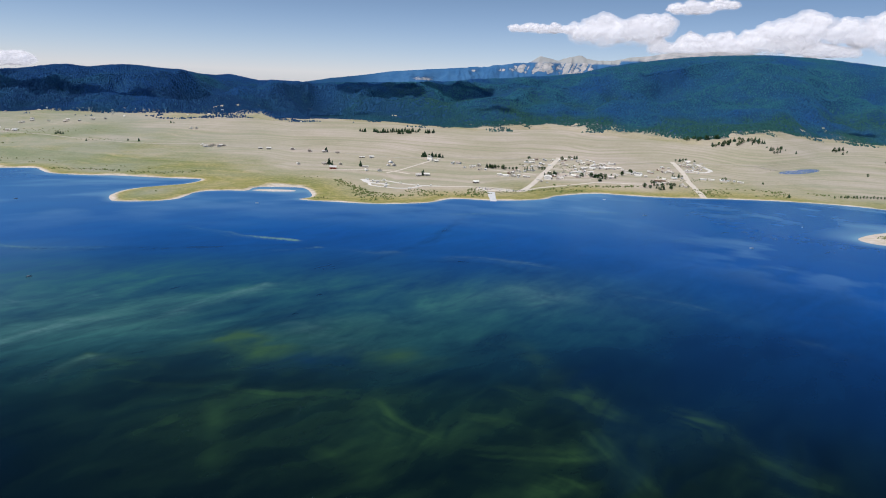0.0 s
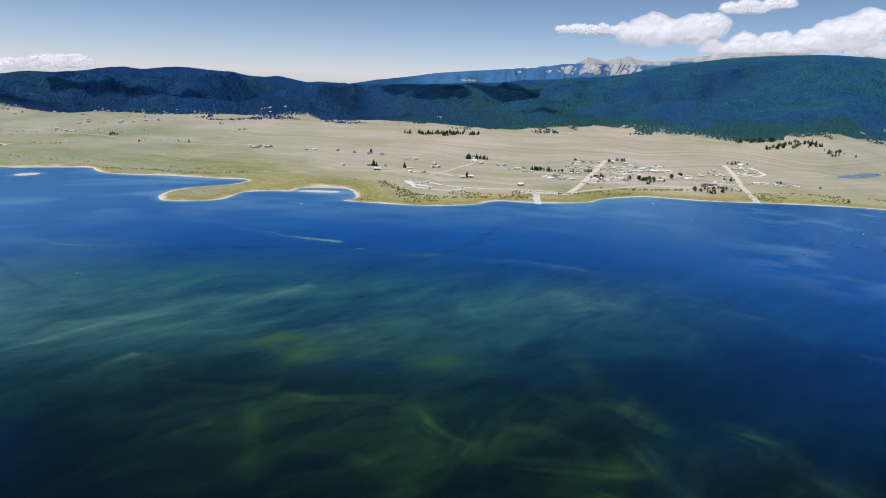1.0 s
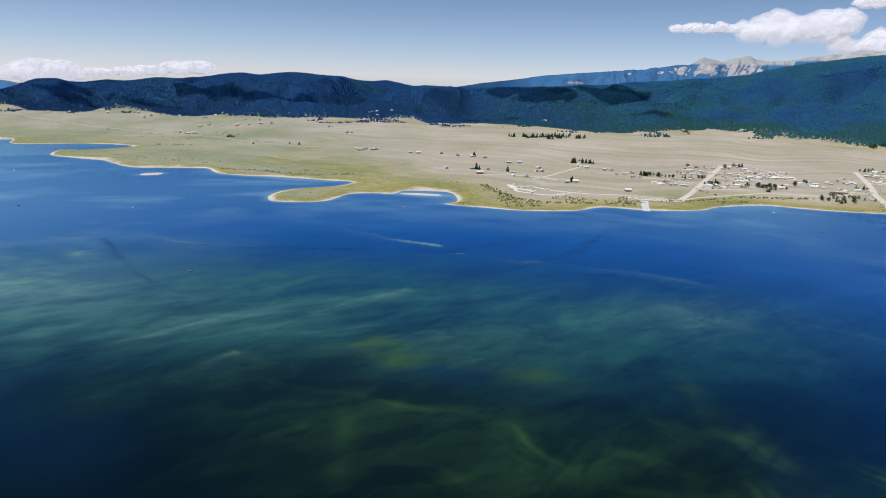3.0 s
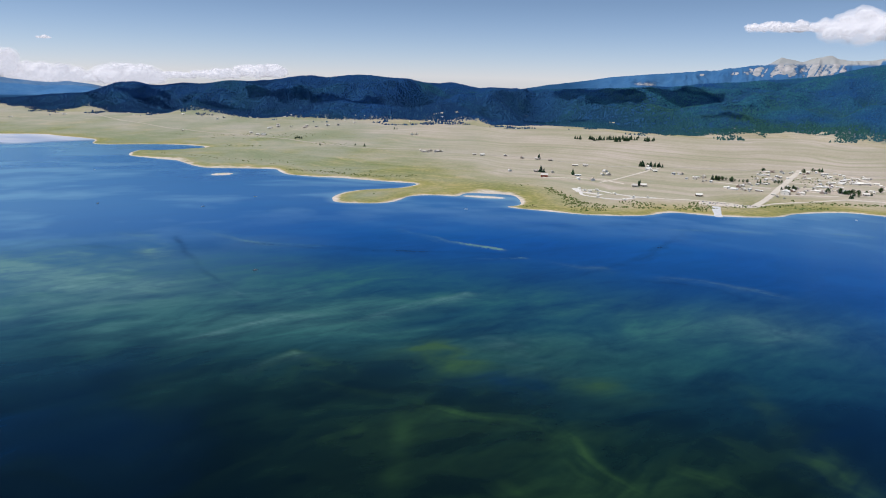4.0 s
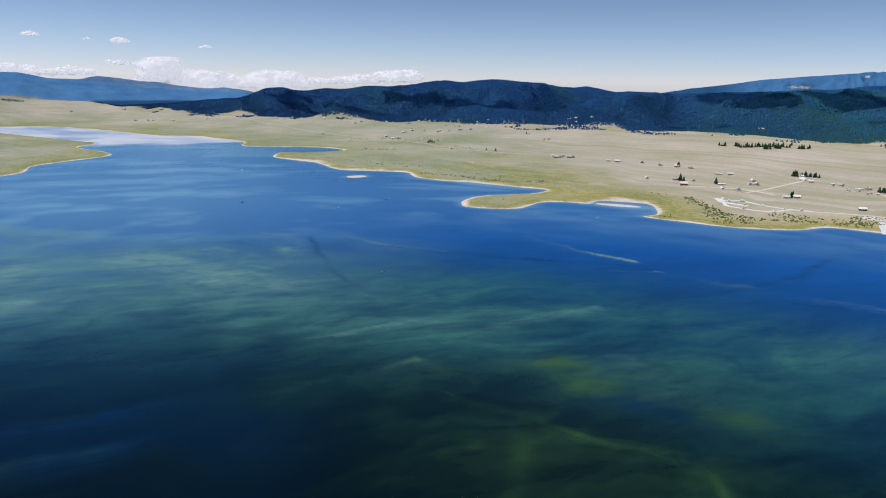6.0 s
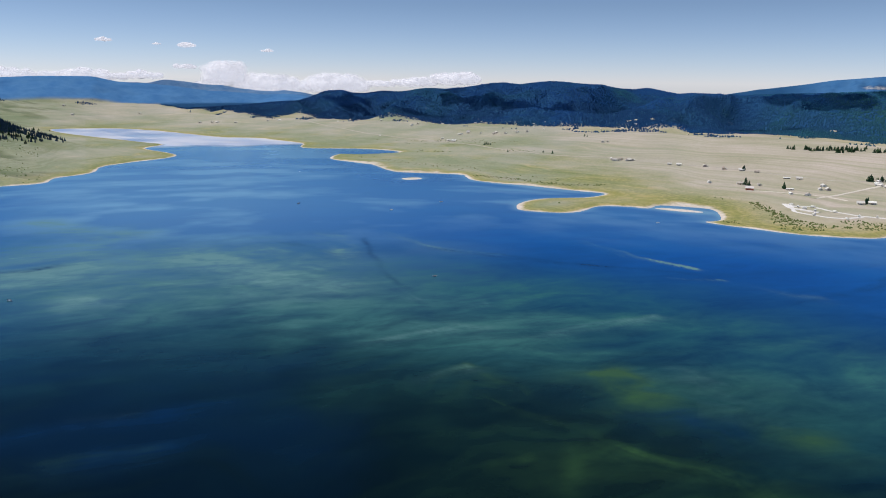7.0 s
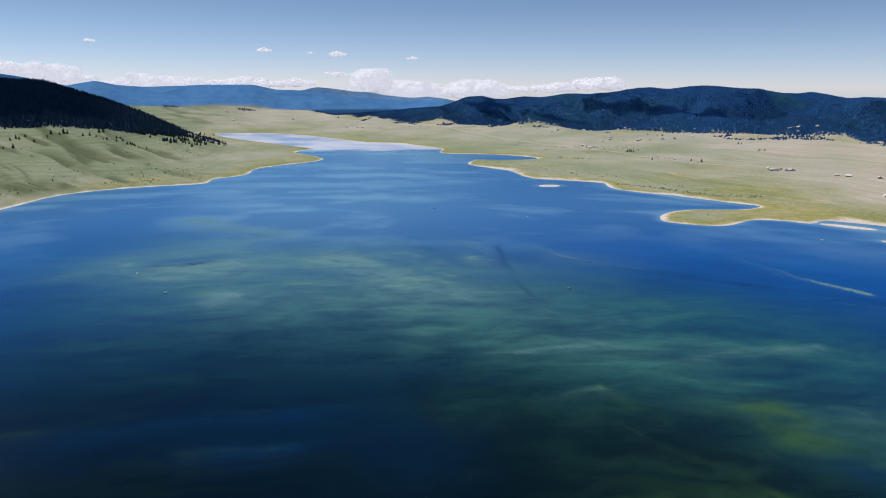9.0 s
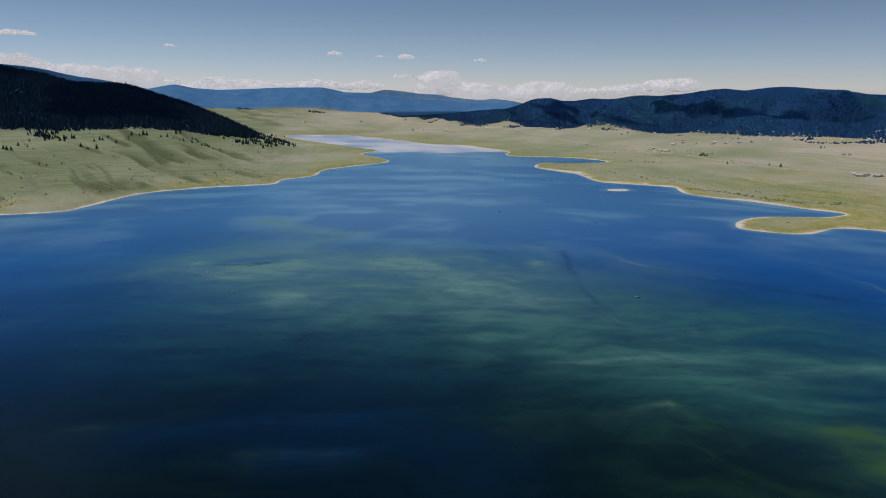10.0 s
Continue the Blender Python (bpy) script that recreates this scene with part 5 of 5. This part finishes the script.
HILL_TREES = [(-2052, 449), (-2031, 452), (-2013, 459), (-2018, 474), (-1980, 476), (-1959, 482), (-1909, 506), (-1891, 517), (-1879, 534), (-1995, 578),
    (-2008, 596), (-1955, 600), (-2003, 644), (-2037, 663), (-2027, 681), (-1922, 376), (-1923, 395), (-1608, 326), (-1669, 319), (-1717,
    428), (-1721, 423), (-1610, 387), (-1552, 439), (-1775, 389), (-1903, 343), (-1887, 347), (-1897, 357), (-1547, 488), (-1614, 490),
    (-1748, 398), (-1687, 552), (-1629, 538), (-1499, 347), (-1998, 446), (-2037, 461), (-2011, 466), (-2009, 478), (-1972, 552), (-1975,
    770), (-1996, 787), (-1996, 811), (-2042, 845), (-2014, 846), (-2011, 854), (-2011, 865), (-2011, 875), (-2015, 899), (-2066, 992),
    (-2036, 1044), (-2295, 1231), (-2071, 795), (-2088, 812), (-2013, 766), (-2022, 753), (-2011, 732), (-2018, 697), (-2028, 691), (-2837,
    1486), (-2793, 1504), (-1586, 801), (-2142, 965), (-2037, 870), (-2060, 847), (-2060, 836)]
HILL_ROWS = [(-2238, 994), (-2227, 1008), (-2220, 1024), (-2213, 1040), (-2205, 1055), (-2187, 1073), (-2172, 1092), (-2158, 1111), (-2145, 1125),
    (-2263, 1011), (-2253, 1032), (-2253, 1058), (-2252, 1083), (-2241, 1105), (-2231, 1127), (-2233, 1155), (-2370, 1062), (-2298, 1065),
    (-2295, 1096), (-2355, 1158), (-2937, 1468), (-2851, 1471), (-2179, 963), (-2189, 998)]
HEDGE = [(822, 1454), (837, 1457), (846, 1460), (853, 1460), (868, 1463), (874, 1463), (883, 1465), (890, 1465), (897, 1466), (905, 1465), (913, 1467),
    (919, 1464), (928, 1467), (935, 1466)]


HUMP_TREES = [(781, 2312), (789, 2292), (804, 2296), (815, 2266), (835, 2276), (841, 2265), (866, 2273), (872, 2270), (826, 2185), (824, 2152), (848, 2186),
    (876, 2217), (897, 2226), (913, 2237), (930, 2238), (924, 2189), (948, 2214), (957, 2210), (953, 2177), (969, 2187), (973, 2168), (850, 2159), (870, 2177),
    (887, 2144), (947, 2048), (980, 2076), (1007, 2108), (1240, 2248), (1261, 2255), (1282, 2271)]
SHORE_TREES = [(344, 1596), (347, 1579), (359, 1609), (359, 1593), (431, 1491), (442, 1488), (462, 1507), (471, 1496), (464, 1540), (476, 1545), (491, 1532), (495, 1513)]


def trunk_mesh(height, radius):
    bm = bmesh.new()
    rings = []
    for i in range(4):
        h = height * i / 3
        r = radius * (1.25, 0.9, 0.7, 0.3)[i]
        rings.append([bm.verts.new((r * math.cos(k * math.tau / 7), r * math.sin(k * math.tau / 7), h - 0.4)) for k in range(7)])
    for lo, hi in zip(rings, rings[1:]):
        for k in range(7):
            bm.faces.new((lo[k], lo[(k + 1) % 7], hi[(k + 1) % 7], hi[k]))
    return bm


def pine(height, seed, label):
    """A pine: tapered trunk and tiers of ragged drooping boughs."""
    rng = random.Random(seed)
    ob = tagged(new("pine_tree"), label, "tree")
    part("trunk", trunk_mesh(height * 0.8, height * 0.028), M_BARK, ob)
    bm = bmesh.new()
    tiers = 9
    for t in range(tiers):
        u = t / (tiers - 1)
        z, reach = height * (0.12 + 0.80 * u), height * 0.34 * (1 - u) ** 0.75 + 0.3
        for k in range(11 - t // 2):
            a = rng.uniform(0, math.tau)
            r = reach * rng.uniform(0.65, 1.15)
            lift = rng.uniform(-0.03, 0.02) * height
            tip = Vector((r * math.cos(a), r * math.sin(a), z - r * 0.25 + lift))
            side = Vector((-math.sin(a), math.cos(a), 0)) * r * rng.uniform(0.30, 0.45)
            mid = tip * 0.55
            mid.z = z + 0.02 * height
            root = Vector((0, 0, z + 0.07 * height))
            low = Vector((tip.x * 0.5, tip.y * 0.5, z - 0.07 * height))
            v = [bm.verts.new(p) for p in (root, mid + side, tip, mid - side, low)]
            for f in ((0, 1, 2), (0, 2, 3), (1, 4, 2), (2, 4, 3)):
                bm.faces.new([v[i] for i in f])
    tip = [bm.verts.new(p) for p in ((0, 0, height), (0.05 * height, 0, 0.84 * height), (-0.025 * height, 0.04 * height, 0.84 * height), (-0.025 * height, -0.04 * height, 0.84 * height))]
    for f in ((0, 1, 2), (0, 2, 3), (0, 3, 1)):
        bm.faces.new([tip[i] for i in f])
    part("crown", bm, M_PINE, ob)
    return ob


def broadleaf(height, seed, label):
    """A cottonwood: trunk, limbs, and a crown of many small uneven leaf clumps."""
    rng = random.Random(seed)
    ob = tagged(new("cottonwood_tree"), label, "tree")
    bm = trunk_mesh(height * 0.55, height * 0.035)
    part("trunk", bm, M_BARK, ob)
    bm = bmesh.new()
    for k in range(150):
        a, u = rng.uniform(0, math.tau), rng.uniform(0, 1)
        z = height * (0.22 + 0.74 * u)
        reach = height * 0.42 * math.sin(math.pi * min(1, 0.18 + u * 0.78)) * rng.uniform(0.35, 1.08)
        c = Vector((reach * math.cos(a), reach * math.sin(a), z))
        s = height * rng.uniform(0.05, 0.11)
        for q in range(3):
            d = [Vector((rng.gauss(0, 1), rng.gauss(0, 1), rng.gauss(0, 0.7))).normalized() * s for _ in range(3)]
            bm.faces.new([bm.verts.new(c + p) for p in d])
    part("crown", bm, M_LEAF, ob)
    return ob


PINES = [pine(h, i, "dark green pine standing on the dry meadow") for i, h in enumerate((11, 13, 9.5))]
LEAFY = [broadleaf(h, i, "rounded green cottonwood beside the houses") for i, h in enumerate((9, 11))]
SPARES = {id(o): True for o in PINES + LEAFY}
for places, kinds, group in ((VILLAGE_TREES, LEAFY * 3 + PINES, "village trees"), (EAST_TREES, LEAFY * 2 + PINES, "trees near the shore"), (GROVE, PINES, "pine grove"),
                             (VALLEY_TREES, PINES, "valley trees"), (HUMP_TREES, LEAFY + PINES, "trees on the rise"), (SHORE_TREES, LEAFY, "village trees"), (HEDGE, LEAFY[:1], "shore hedge"), (HILL_TREES, PINES, "hillside pines"), (HILL_ROWS, PINES, "hillside pines")):
    for x, y in places:
        for again in range(5 if places is HILL_ROWS else 2 if group in ("village trees", "pine grove", "trees on the rise") else 1):
            tree = random.choice(kinds)
            px, py = (x, y) if not again else (x + random.uniform(-9, 9), y + random.uniform(-9, 9))
            size = random.uniform(0.3, 0.55) if group == "hillside pines" and x > -1860 else random.uniform(0.7, 1.15) if group == "hillside pines" else random.uniform(0.5, 0.8) if group == "shore hedge" else random.uniform(0.95, 1.4) if group in ("pine grove", "trees on the rise") else random.uniform(0.6, 1.0)
            if SPARES.pop(id(tree), False):
                tree.matrix_world = pose(px, py, ground_at(px, py) - 0.2, 0, 0, 0)
            else:
                tree = set_down(tree, px, py, random.uniform(0, 360), size)
            tagged(tree, group=group)

# willow scrub along the shore and the draws
rng = np.random.default_rng(12)
N = 260000
saz, sr = rng.uniform(-36, 82, N), rng.uniform(1100, 2600, N)
sx, sy = MID[0] - np.sin(np.radians(saz)) * sr, MID[1] + np.cos(np.radians(saz)) * sr
sz, sd, sf = land(sx, sy)
thick = fbm(sx / 70, sy / 70, 3, 101)
draw = fbm(sx / 300, sy / 90, 3, 103)
chance = np.where((sd > 14) & (sd < 95) & (saz < 14), np.clip((thick - 0.57) * 6, 0, 0.5), 0)
chance = np.maximum(chance, np.where((sd > 60) & (sd < 420), np.clip((draw - 0.66) * 5, 0, 0.07), 0))
# willows stand in rows behind the beach and beside the campground
ROWS = [(9, 0.9, [(-226, 1428), (-192, 1360), (-149, 1290)]), (7, 0.6, [(-148, 1276), (-74, 1272), (-1, 1304)]), (8, 0.9, [(273, 1475), (335, 1486), (410, 1501)]),
        (7, 0.45, [(108, 1350), (192, 1405), (257, 1452)]), (10, 0.5, [(805, 1490), (872, 1470)]), (9, 0.45, [(-822, 1440), (-712, 1440), (-595, 1430), (-522, 1474)])]
for width, often, line in ROWS:
    chance = np.maximum(chance, often * np.exp(-(line_distance(sx, sy, line)[0] / width) ** 2) * (sd > 8))
chance = np.maximum(chance, np.where((saz > 63) & (sd > 15), 0.004 + 0.12 * np.clip((thick - 0.62) * 6, 0, 1), 0))
ok = (rng.uniform(0, 1, N) < chance) & (sf < 0)
sx, sy, sz = sx[ok], sy[ok], sz[ok]
n = len(sx)
base = np.array([(math.cos(k * math.tau / 6), math.sin(k * math.tau / 6), 0) for k in range(6)] + [(0.62 * math.cos(k * math.tau / 6 + 0.5), 0.62 * math.sin(k * math.tau / 6 + 0.5), 0.75) for k in range(6)] + [(0, 0, 1.0)])
tri = [(k, (k + 1) % 6, 6 + k) for k in range(6)] + [((k + 1) % 6, 6 + (k + 1) % 6, 6 + k) for k in range(6)] + [(6 + k, 6 + (k + 1) % 6, 12) for k in range(6)]
wide, tall = rng.uniform(0.8, 2.4, n), rng.uniform(0.8, 2.6, n)
v = base[None] * np.stack([wide, wide, tall], -1)[:, None] * rng.uniform(0.7, 1.25, (n, 13, 1)) + np.stack([sx, sy, sz - 0.2], -1)[:, None]
f = (np.arange(n)[:, None, None] * 13 + np.array(tri)[None]).reshape(-1, 3)
tagged(new("shrubs", quick_mesh("shrubs", v.reshape(-1, 3), f, M_SHRUB)), "green and olive willow scrub on the shore meadow", "shrubs", kind="stuff")

# ---- roads, boat ramp, camp loops ----
def strip(name, points, width, material, label, lift=0.45, category="road"):
    """A way laid on the ground along a line, with a slightly crowned middle and ragged verges."""
    p = np.array(points, float)
    seg = np.hypot(*np.diff(p, axis=0).T)
    s = np.concatenate([[0], np.cumsum(seg)])
    at = np.arange(0, s[-1], 5.0)
    k = np.hanning(9) / np.hanning(9).sum()
    x, y = np.interp(at, s, p[:, 0]), np.interp(at, s, p[:, 1])
    if len(at) > 12:
        x[4:-4], y[4:-4] = np.convolve(x, k, "valid"), np.convolve(y, k, "valid")
    tx, ty = np.gradient(x), np.gradient(y)
    ln = np.hypot(tx, ty) + 1e-9
    nx, ny = -ty / ln, tx / ln
    w = width / 2 * (0.85 + 0.3 * fbm(at / 14, at * 0 + width, 2, 7))
    cols = [(-1.15, -0.6), (-1, 0.0), (-0.4, 0.06), (0.4, 0.06), (1, 0.0), (1.15, -0.6)]
    cx = np.stack([x + nx * w * c for c, _ in cols], 1)
    cy = np.stack([y + ny * w * c for c, _ in cols], 1)
    cz = land(cx.ravel(), cy.ravel())[0].reshape(cx.shape)
    cz = cz.max(1, keepdims=True) * 0.5 + cz * 0.5 + lift + np.array([h for _, h in cols])
    i, j = np.meshgrid(np.arange(len(at) - 1), np.arange(len(cols) - 1), indexing="ij")
    m = len(cols)
    faces = np.stack([i * m + j, i * m + j + 1, (i + 1) * m + j + 1, (i + 1) * m + j], -1).reshape(-1, 4)[:, ::-1]
    return tagged(new(name, quick_mesh(name, np.stack([cx, cy, cz], -1).reshape(-1, 3), faces, material)), label, category, kind="structure")


HIGHWAY = [(-2300, 2350), (-1950, 2180), (-1689, 2096), (-1516, 2058), (-1337, 2031), (-1139, 1984), (-995, 1903), (-860, 1854), (-762, 1855), (-683,
    1877), (-595, 1873), (-508, 1861), (-412, 1850), (-290, 1830), (-220, 1806), (-121, 1768), (5, 1802), (86, 1803), (199, 1824), (295,
    1849), (415, 1830), (468, 1840), (695, 1860), (781, 1800), (843, 1794), (973, 1857), (1121, 1827)]
strip("road", HIGHWAY, 7, M_TRACK, "pale worn highway across the meadow")
strip("road", [(150, 1371), (179, 1452), (206, 1542), (239, 1660), (286, 1823), (303, 1886)], 11, M_DIRT, "pale gravel village street down to the lake")
strip("road", [(530, 1405), (546, 1515), (554, 1576), (579, 1690), (606, 1840), (613, 1892)], 11, M_DIRT, "pale gravel street running into the lake shore")
strip("road", [(-33, 1384), (26, 1393), (66, 1395), (117, 1394), (151, 1373), (193, 1432), (229, 1460), (276, 1492), (334, 1532), (445, 1531)], 6, M_DIRT, "dirt track along the shore")
strip("road", [(-134, 1528), (-103, 1578), (-62, 1667), (-17, 1775)], 6, M_DIRT, "straight dirt lane to the ranch")
strip("road", [(-259, 1557), (-217, 1566), (-151, 1565), (-119, 1555), (-78, 1523)], 5, M_DIRT, "dirt farm track on dry meadow")
strip("road", [(-171, 1438), (-156, 1419), (-134, 1436), (-99, 1404), (-51, 1387), (-10, 1390)], 6, M_PALE, "white gravel loop of the campground")
strip("road", [(-165, 1442), (-150, 1365), (-126, 1351), (-98, 1342), (-72, 1349), (-50, 1381)], 6, M_PALE, "white gravel loop of the campground")
strip("road", [(-175, 1440), (-160, 1400), (-140, 1392), (-110, 1375)], 9, M_PALE, "white gravel pads of the campground")
strip("road", [(280, 1760), (330, 1745), (390, 1735), (450, 1700)], 6, M_DIRT, "dirt side street of the village")
strip("road", [(270, 1640), (310, 1630), (370, 1625), (430, 1650)], 6, M_DIRT, "dirt side street of the village")
for x0, y0, x1, y1 in ((250, 1700, 330, 1680), (255, 1790, 370, 1775), (235, 1600, 300, 1590), (400, 1800, 440, 1690), (205, 1530, 330, 1560), (90, 1620, 210, 1600), (480, 1600, 545, 1590)):
    strip("road", [(x0, y0), ((x0 + x1) / 2, (y0 + y1) / 2 + 3), (x1, y1)], 5, M_DIRT, "dirt side lane between village yards")
strip("road", [(590, 1720), (640, 1710), (665, 1740), (665, 1850)], 9, M_PALE, "pale gravel yard road among trailers")
strip("road", [(60, 1377), (100, 1372), (140, 1375), (160, 1388)], 22, M_DIRT, "pale gravel car park above the boat ramp")
strip("boat_ramp", [(90, 1350), (89, 1310), (91, 1268)], 12, M_CONCRETE, "pale concrete boat ramp running into the water", 0.6, "boat ramp")

# the pond
bm = bmesh.new()
ring = [bm.verts.new((POND[2] * 1.06 * math.cos(k * math.tau / 48), POND[3] * 1.06 * math.sin(k * math.tau / 48), 0)) for k in range(48)]
bm.faces.new(ring)
me = bpy.data.meshes.new("pond")
bm.to_mesh(me)
bm.free()
me.materials.append(M_POND)
pond = tagged(new("pond", me), "small still blue pond on the meadow", "water", kind="structure")
pond.matrix_world = pose(POND[0], POND[1], POND[4], 0, 0, 40)


# ---- vehicles and boats ----
def car(label, length=4.8, tall=1.5, category="car", name="car"):
    """Body with bonnet and boot, glazed cabin, four wheels."""
    ob = tagged(new(name), label, category, "parked cars")
    a, w = length / 2, 0.92
    body = bmesh.new()
    prof = [(-a, 0.35), (a, 0.35), (a, 0.72), (a * 0.45, 0.95), (-a * 0.85, 1.0), (-a, 0.8)]
    ends = [[body.verts.new((x, y, z)) for x, z in prof] for y in (-w, w)]
    body.faces.new(ends[0])
    body.faces.new(ends[1][::-1])
    for i in range(6):
        j = (i + 1) % 6
        body.faces.new((ends[0][j], ends[0][i], ends[1][i], ends[1][j]))
    bmesh.ops.recalc_face_normals(body, faces=body.faces)
    bmesh.ops.bevel(body, geom=body.edges[:], offset=0.06, segments=1, affect="EDGES")
    part("body", body, M_PAINT, ob)
    cab = box(-a * 0.62, a * 0.3, -0.8, 0.8, 0.95, tall - 0.06, 0.05)
    for v in cab.verts:
        if v.co.z > 1.2:
            v.co.x = v.co.x * 0.78 - 0.1
            v.co.y *= 0.85
    part("windows", cab, M_GLASS, ob)
    part("roof", box(-a * 0.56, a * 0.14, -0.68, 0.68, tall - 0.07, tall, 0.03), M_PAINT, ob)
    for x in (-a * 0.62, a * 0.62):
        for y in (-0.85, 0.85):
            part("wheel", drum(x, y, 0.33, 0.33, 0.22, "y", 14), M_TYRE, ob)
    return ob


def camper(label):
    """A white camper van: high box, cab window, side windows, wheels."""
    ob = tagged(new("camper"), label, "camper", "campers")
    part("body", box(-3.6, 3.0, -1.2, 1.2, 0.5, 3.1, 0.15), M_WHITE, ob)
    part("cab", box(3.0, 4.3, -1.1, 1.1, 0.5, 1.7, 0.12), M_WHITE, ob)
    part("windscreen", box(3.02, 3.35, -1.0, 1.0, 1.7, 2.4, 0.05), M_GLASS, ob)
    for x in (-2.2, 0.2):
        part("window", box(x, x + 1.3, -1.23, -1.15, 1.7, 2.4), M_GLASS, ob)
    part("door", box(1.9, 2.6, -1.24, -1.16, 0.6, 2.4), M_HULL, ob)
    for x in (-2.3, 3.2):
        for y in (-1.05, 1.05):
            part("wheel", drum(x, y, 0.4, 0.4, 0.25, "y", 14), M_TYRE, ob)
    return ob


def boat(label):
    """A small open fishing boat: pointed hull, inner floor, benches, console, outboard."""
    ob = tagged(new("boat"), label, "boat", "fishing boats on the lake")
    bm = bmesh.new()
    stations = [(-2.8, 1.0, 0.85), (-1.2, 1.15, 0.9), (0.8, 1.1, 0.95), (2.2, 0.75, 1.1), (3.1, 0.08, 1.3)]
    rows = []
    for x, w, h in stations:
        rows.append([bm.verts.new(p) for p in ((x, -w, h), (x, -w * 0.8, -0.15), (x, 0, -0.3), (x, w * 0.8, -0.15), (x, w, h), (x, w * 0.85, h), (x, w * 0.7, 0.25), (x, -w * 0.7, 0.25), (x, -w * 0.85, h))])
    for p, q in zip(rows, rows[1:]):
        for k in range(9):
            j = (k + 1) % 9
            bm.faces.new((p[k], p[j], q[j], q[k]))
    bm.faces.new(rows[0][::-1])
    bm.faces.new(rows[-1])
    bmesh.ops.recalc_face_normals(bm, faces=bm.faces)
    part("hull", bm, M_HULL, ob)
    for x in (-1.6, 0.1, 1.5):
        part("bench", box(x - 0.2, x + 0.2, -0.8, 0.8, 0.5, 0.6, 0.03), M_DOOR, ob)
    console = part("console", box(0.5, 1.0, -0.4, 0.4, 0.26, 1.3, 0.08), M_WHITE, ob)
    part("windscreen", box(0.78, 0.84, -0.4, 0.4, 1.3, 1.75), M_GLASS, console)
    motor = part("outboard_motor", box(-3.3, -2.85, -0.2, 0.2, 0.7, 1.4, 0.08), M_DARKGEAR, ob)
    part("shaft", box(-3.2, -3.0, -0.07, 0.07, -0.5, 0.7), M_DARKGEAR, motor)
    return ob


BOATS = [(-318, 1154), (-432, 692), (348, 1188), (311, 1340), (441, 966), (599, 1139), (-698, 1106), (-890, 939), (-721, 988), (-1199, 1253), (-816, 385), (-719, 375)]
boats = [boat("small pale open fishing boat on the water"), boat("small dark open fishing boat on the water")]
for i, (x, y) in enumerate(BOATS):
    m = pose(x, y, 0.05, 0, 0, random.uniform(0, 360))
    if i < 2:
        boats[i].matrix_world = m
    else:
        copy_thing(boats[i % 2], m)
cars = [car("parked car beside the boat ramp"), car("parked pickup-sized car near the boat ramp", 5.4, 1.8)]
k = 0
for row, (x0, y0, x1, y1) in enumerate(((62, 1383, 112, 1377), (70, 1370, 108, 1365), (122, 1372, 158, 1384))):
    for i in range(9):
        if random.random() < 0.25:
            continue
        x, y = x0 + (x1 - x0) * i / 8, y0 + (y1 - y0) * i / 8
        m = pose(x, y, ground_at(x, y) + 0.75, 0, 0, 80 + random.uniform(-6, 6))
        if k < 2:
            cars[k].matrix_world = m
        else:
            copy_thing(cars[k % 2], m)
        k += 1
for places in (VILLAGE_CORE, VILLAGE_SHORE, VILLAGE_EAST):
    for x, y in places:
        if random.random() < 0.6:
            px, py = x + random.uniform(-14, 14), y + random.choice((-11, 11))
            copy_thing(cars[random.choice((0, 1))], pose(px, py, ground_at(px, py) + 0.1, 0, 0, random.uniform(0, 360)))
van = camper("white camper parked on the campground gravel")
CAMPERS = [(-163, 1432), (-150, 1412), (-138, 1398), (-121, 1385), (-128, 1425), (-92, 1395), (-55, 1378), (-118, 1348), (-70, 1341), (-30, 1386), (646, 1800), (652, 1830), (628, 1760)]
for i, (x, y) in enumerate(CAMPERS):
    m = pose(x, y, ground_at(x, y) + 0.6, 0, 0, random.uniform(0, 360))
    if i == 0:
        van.matrix_world = m
    else:
        copy_thing(van, m)
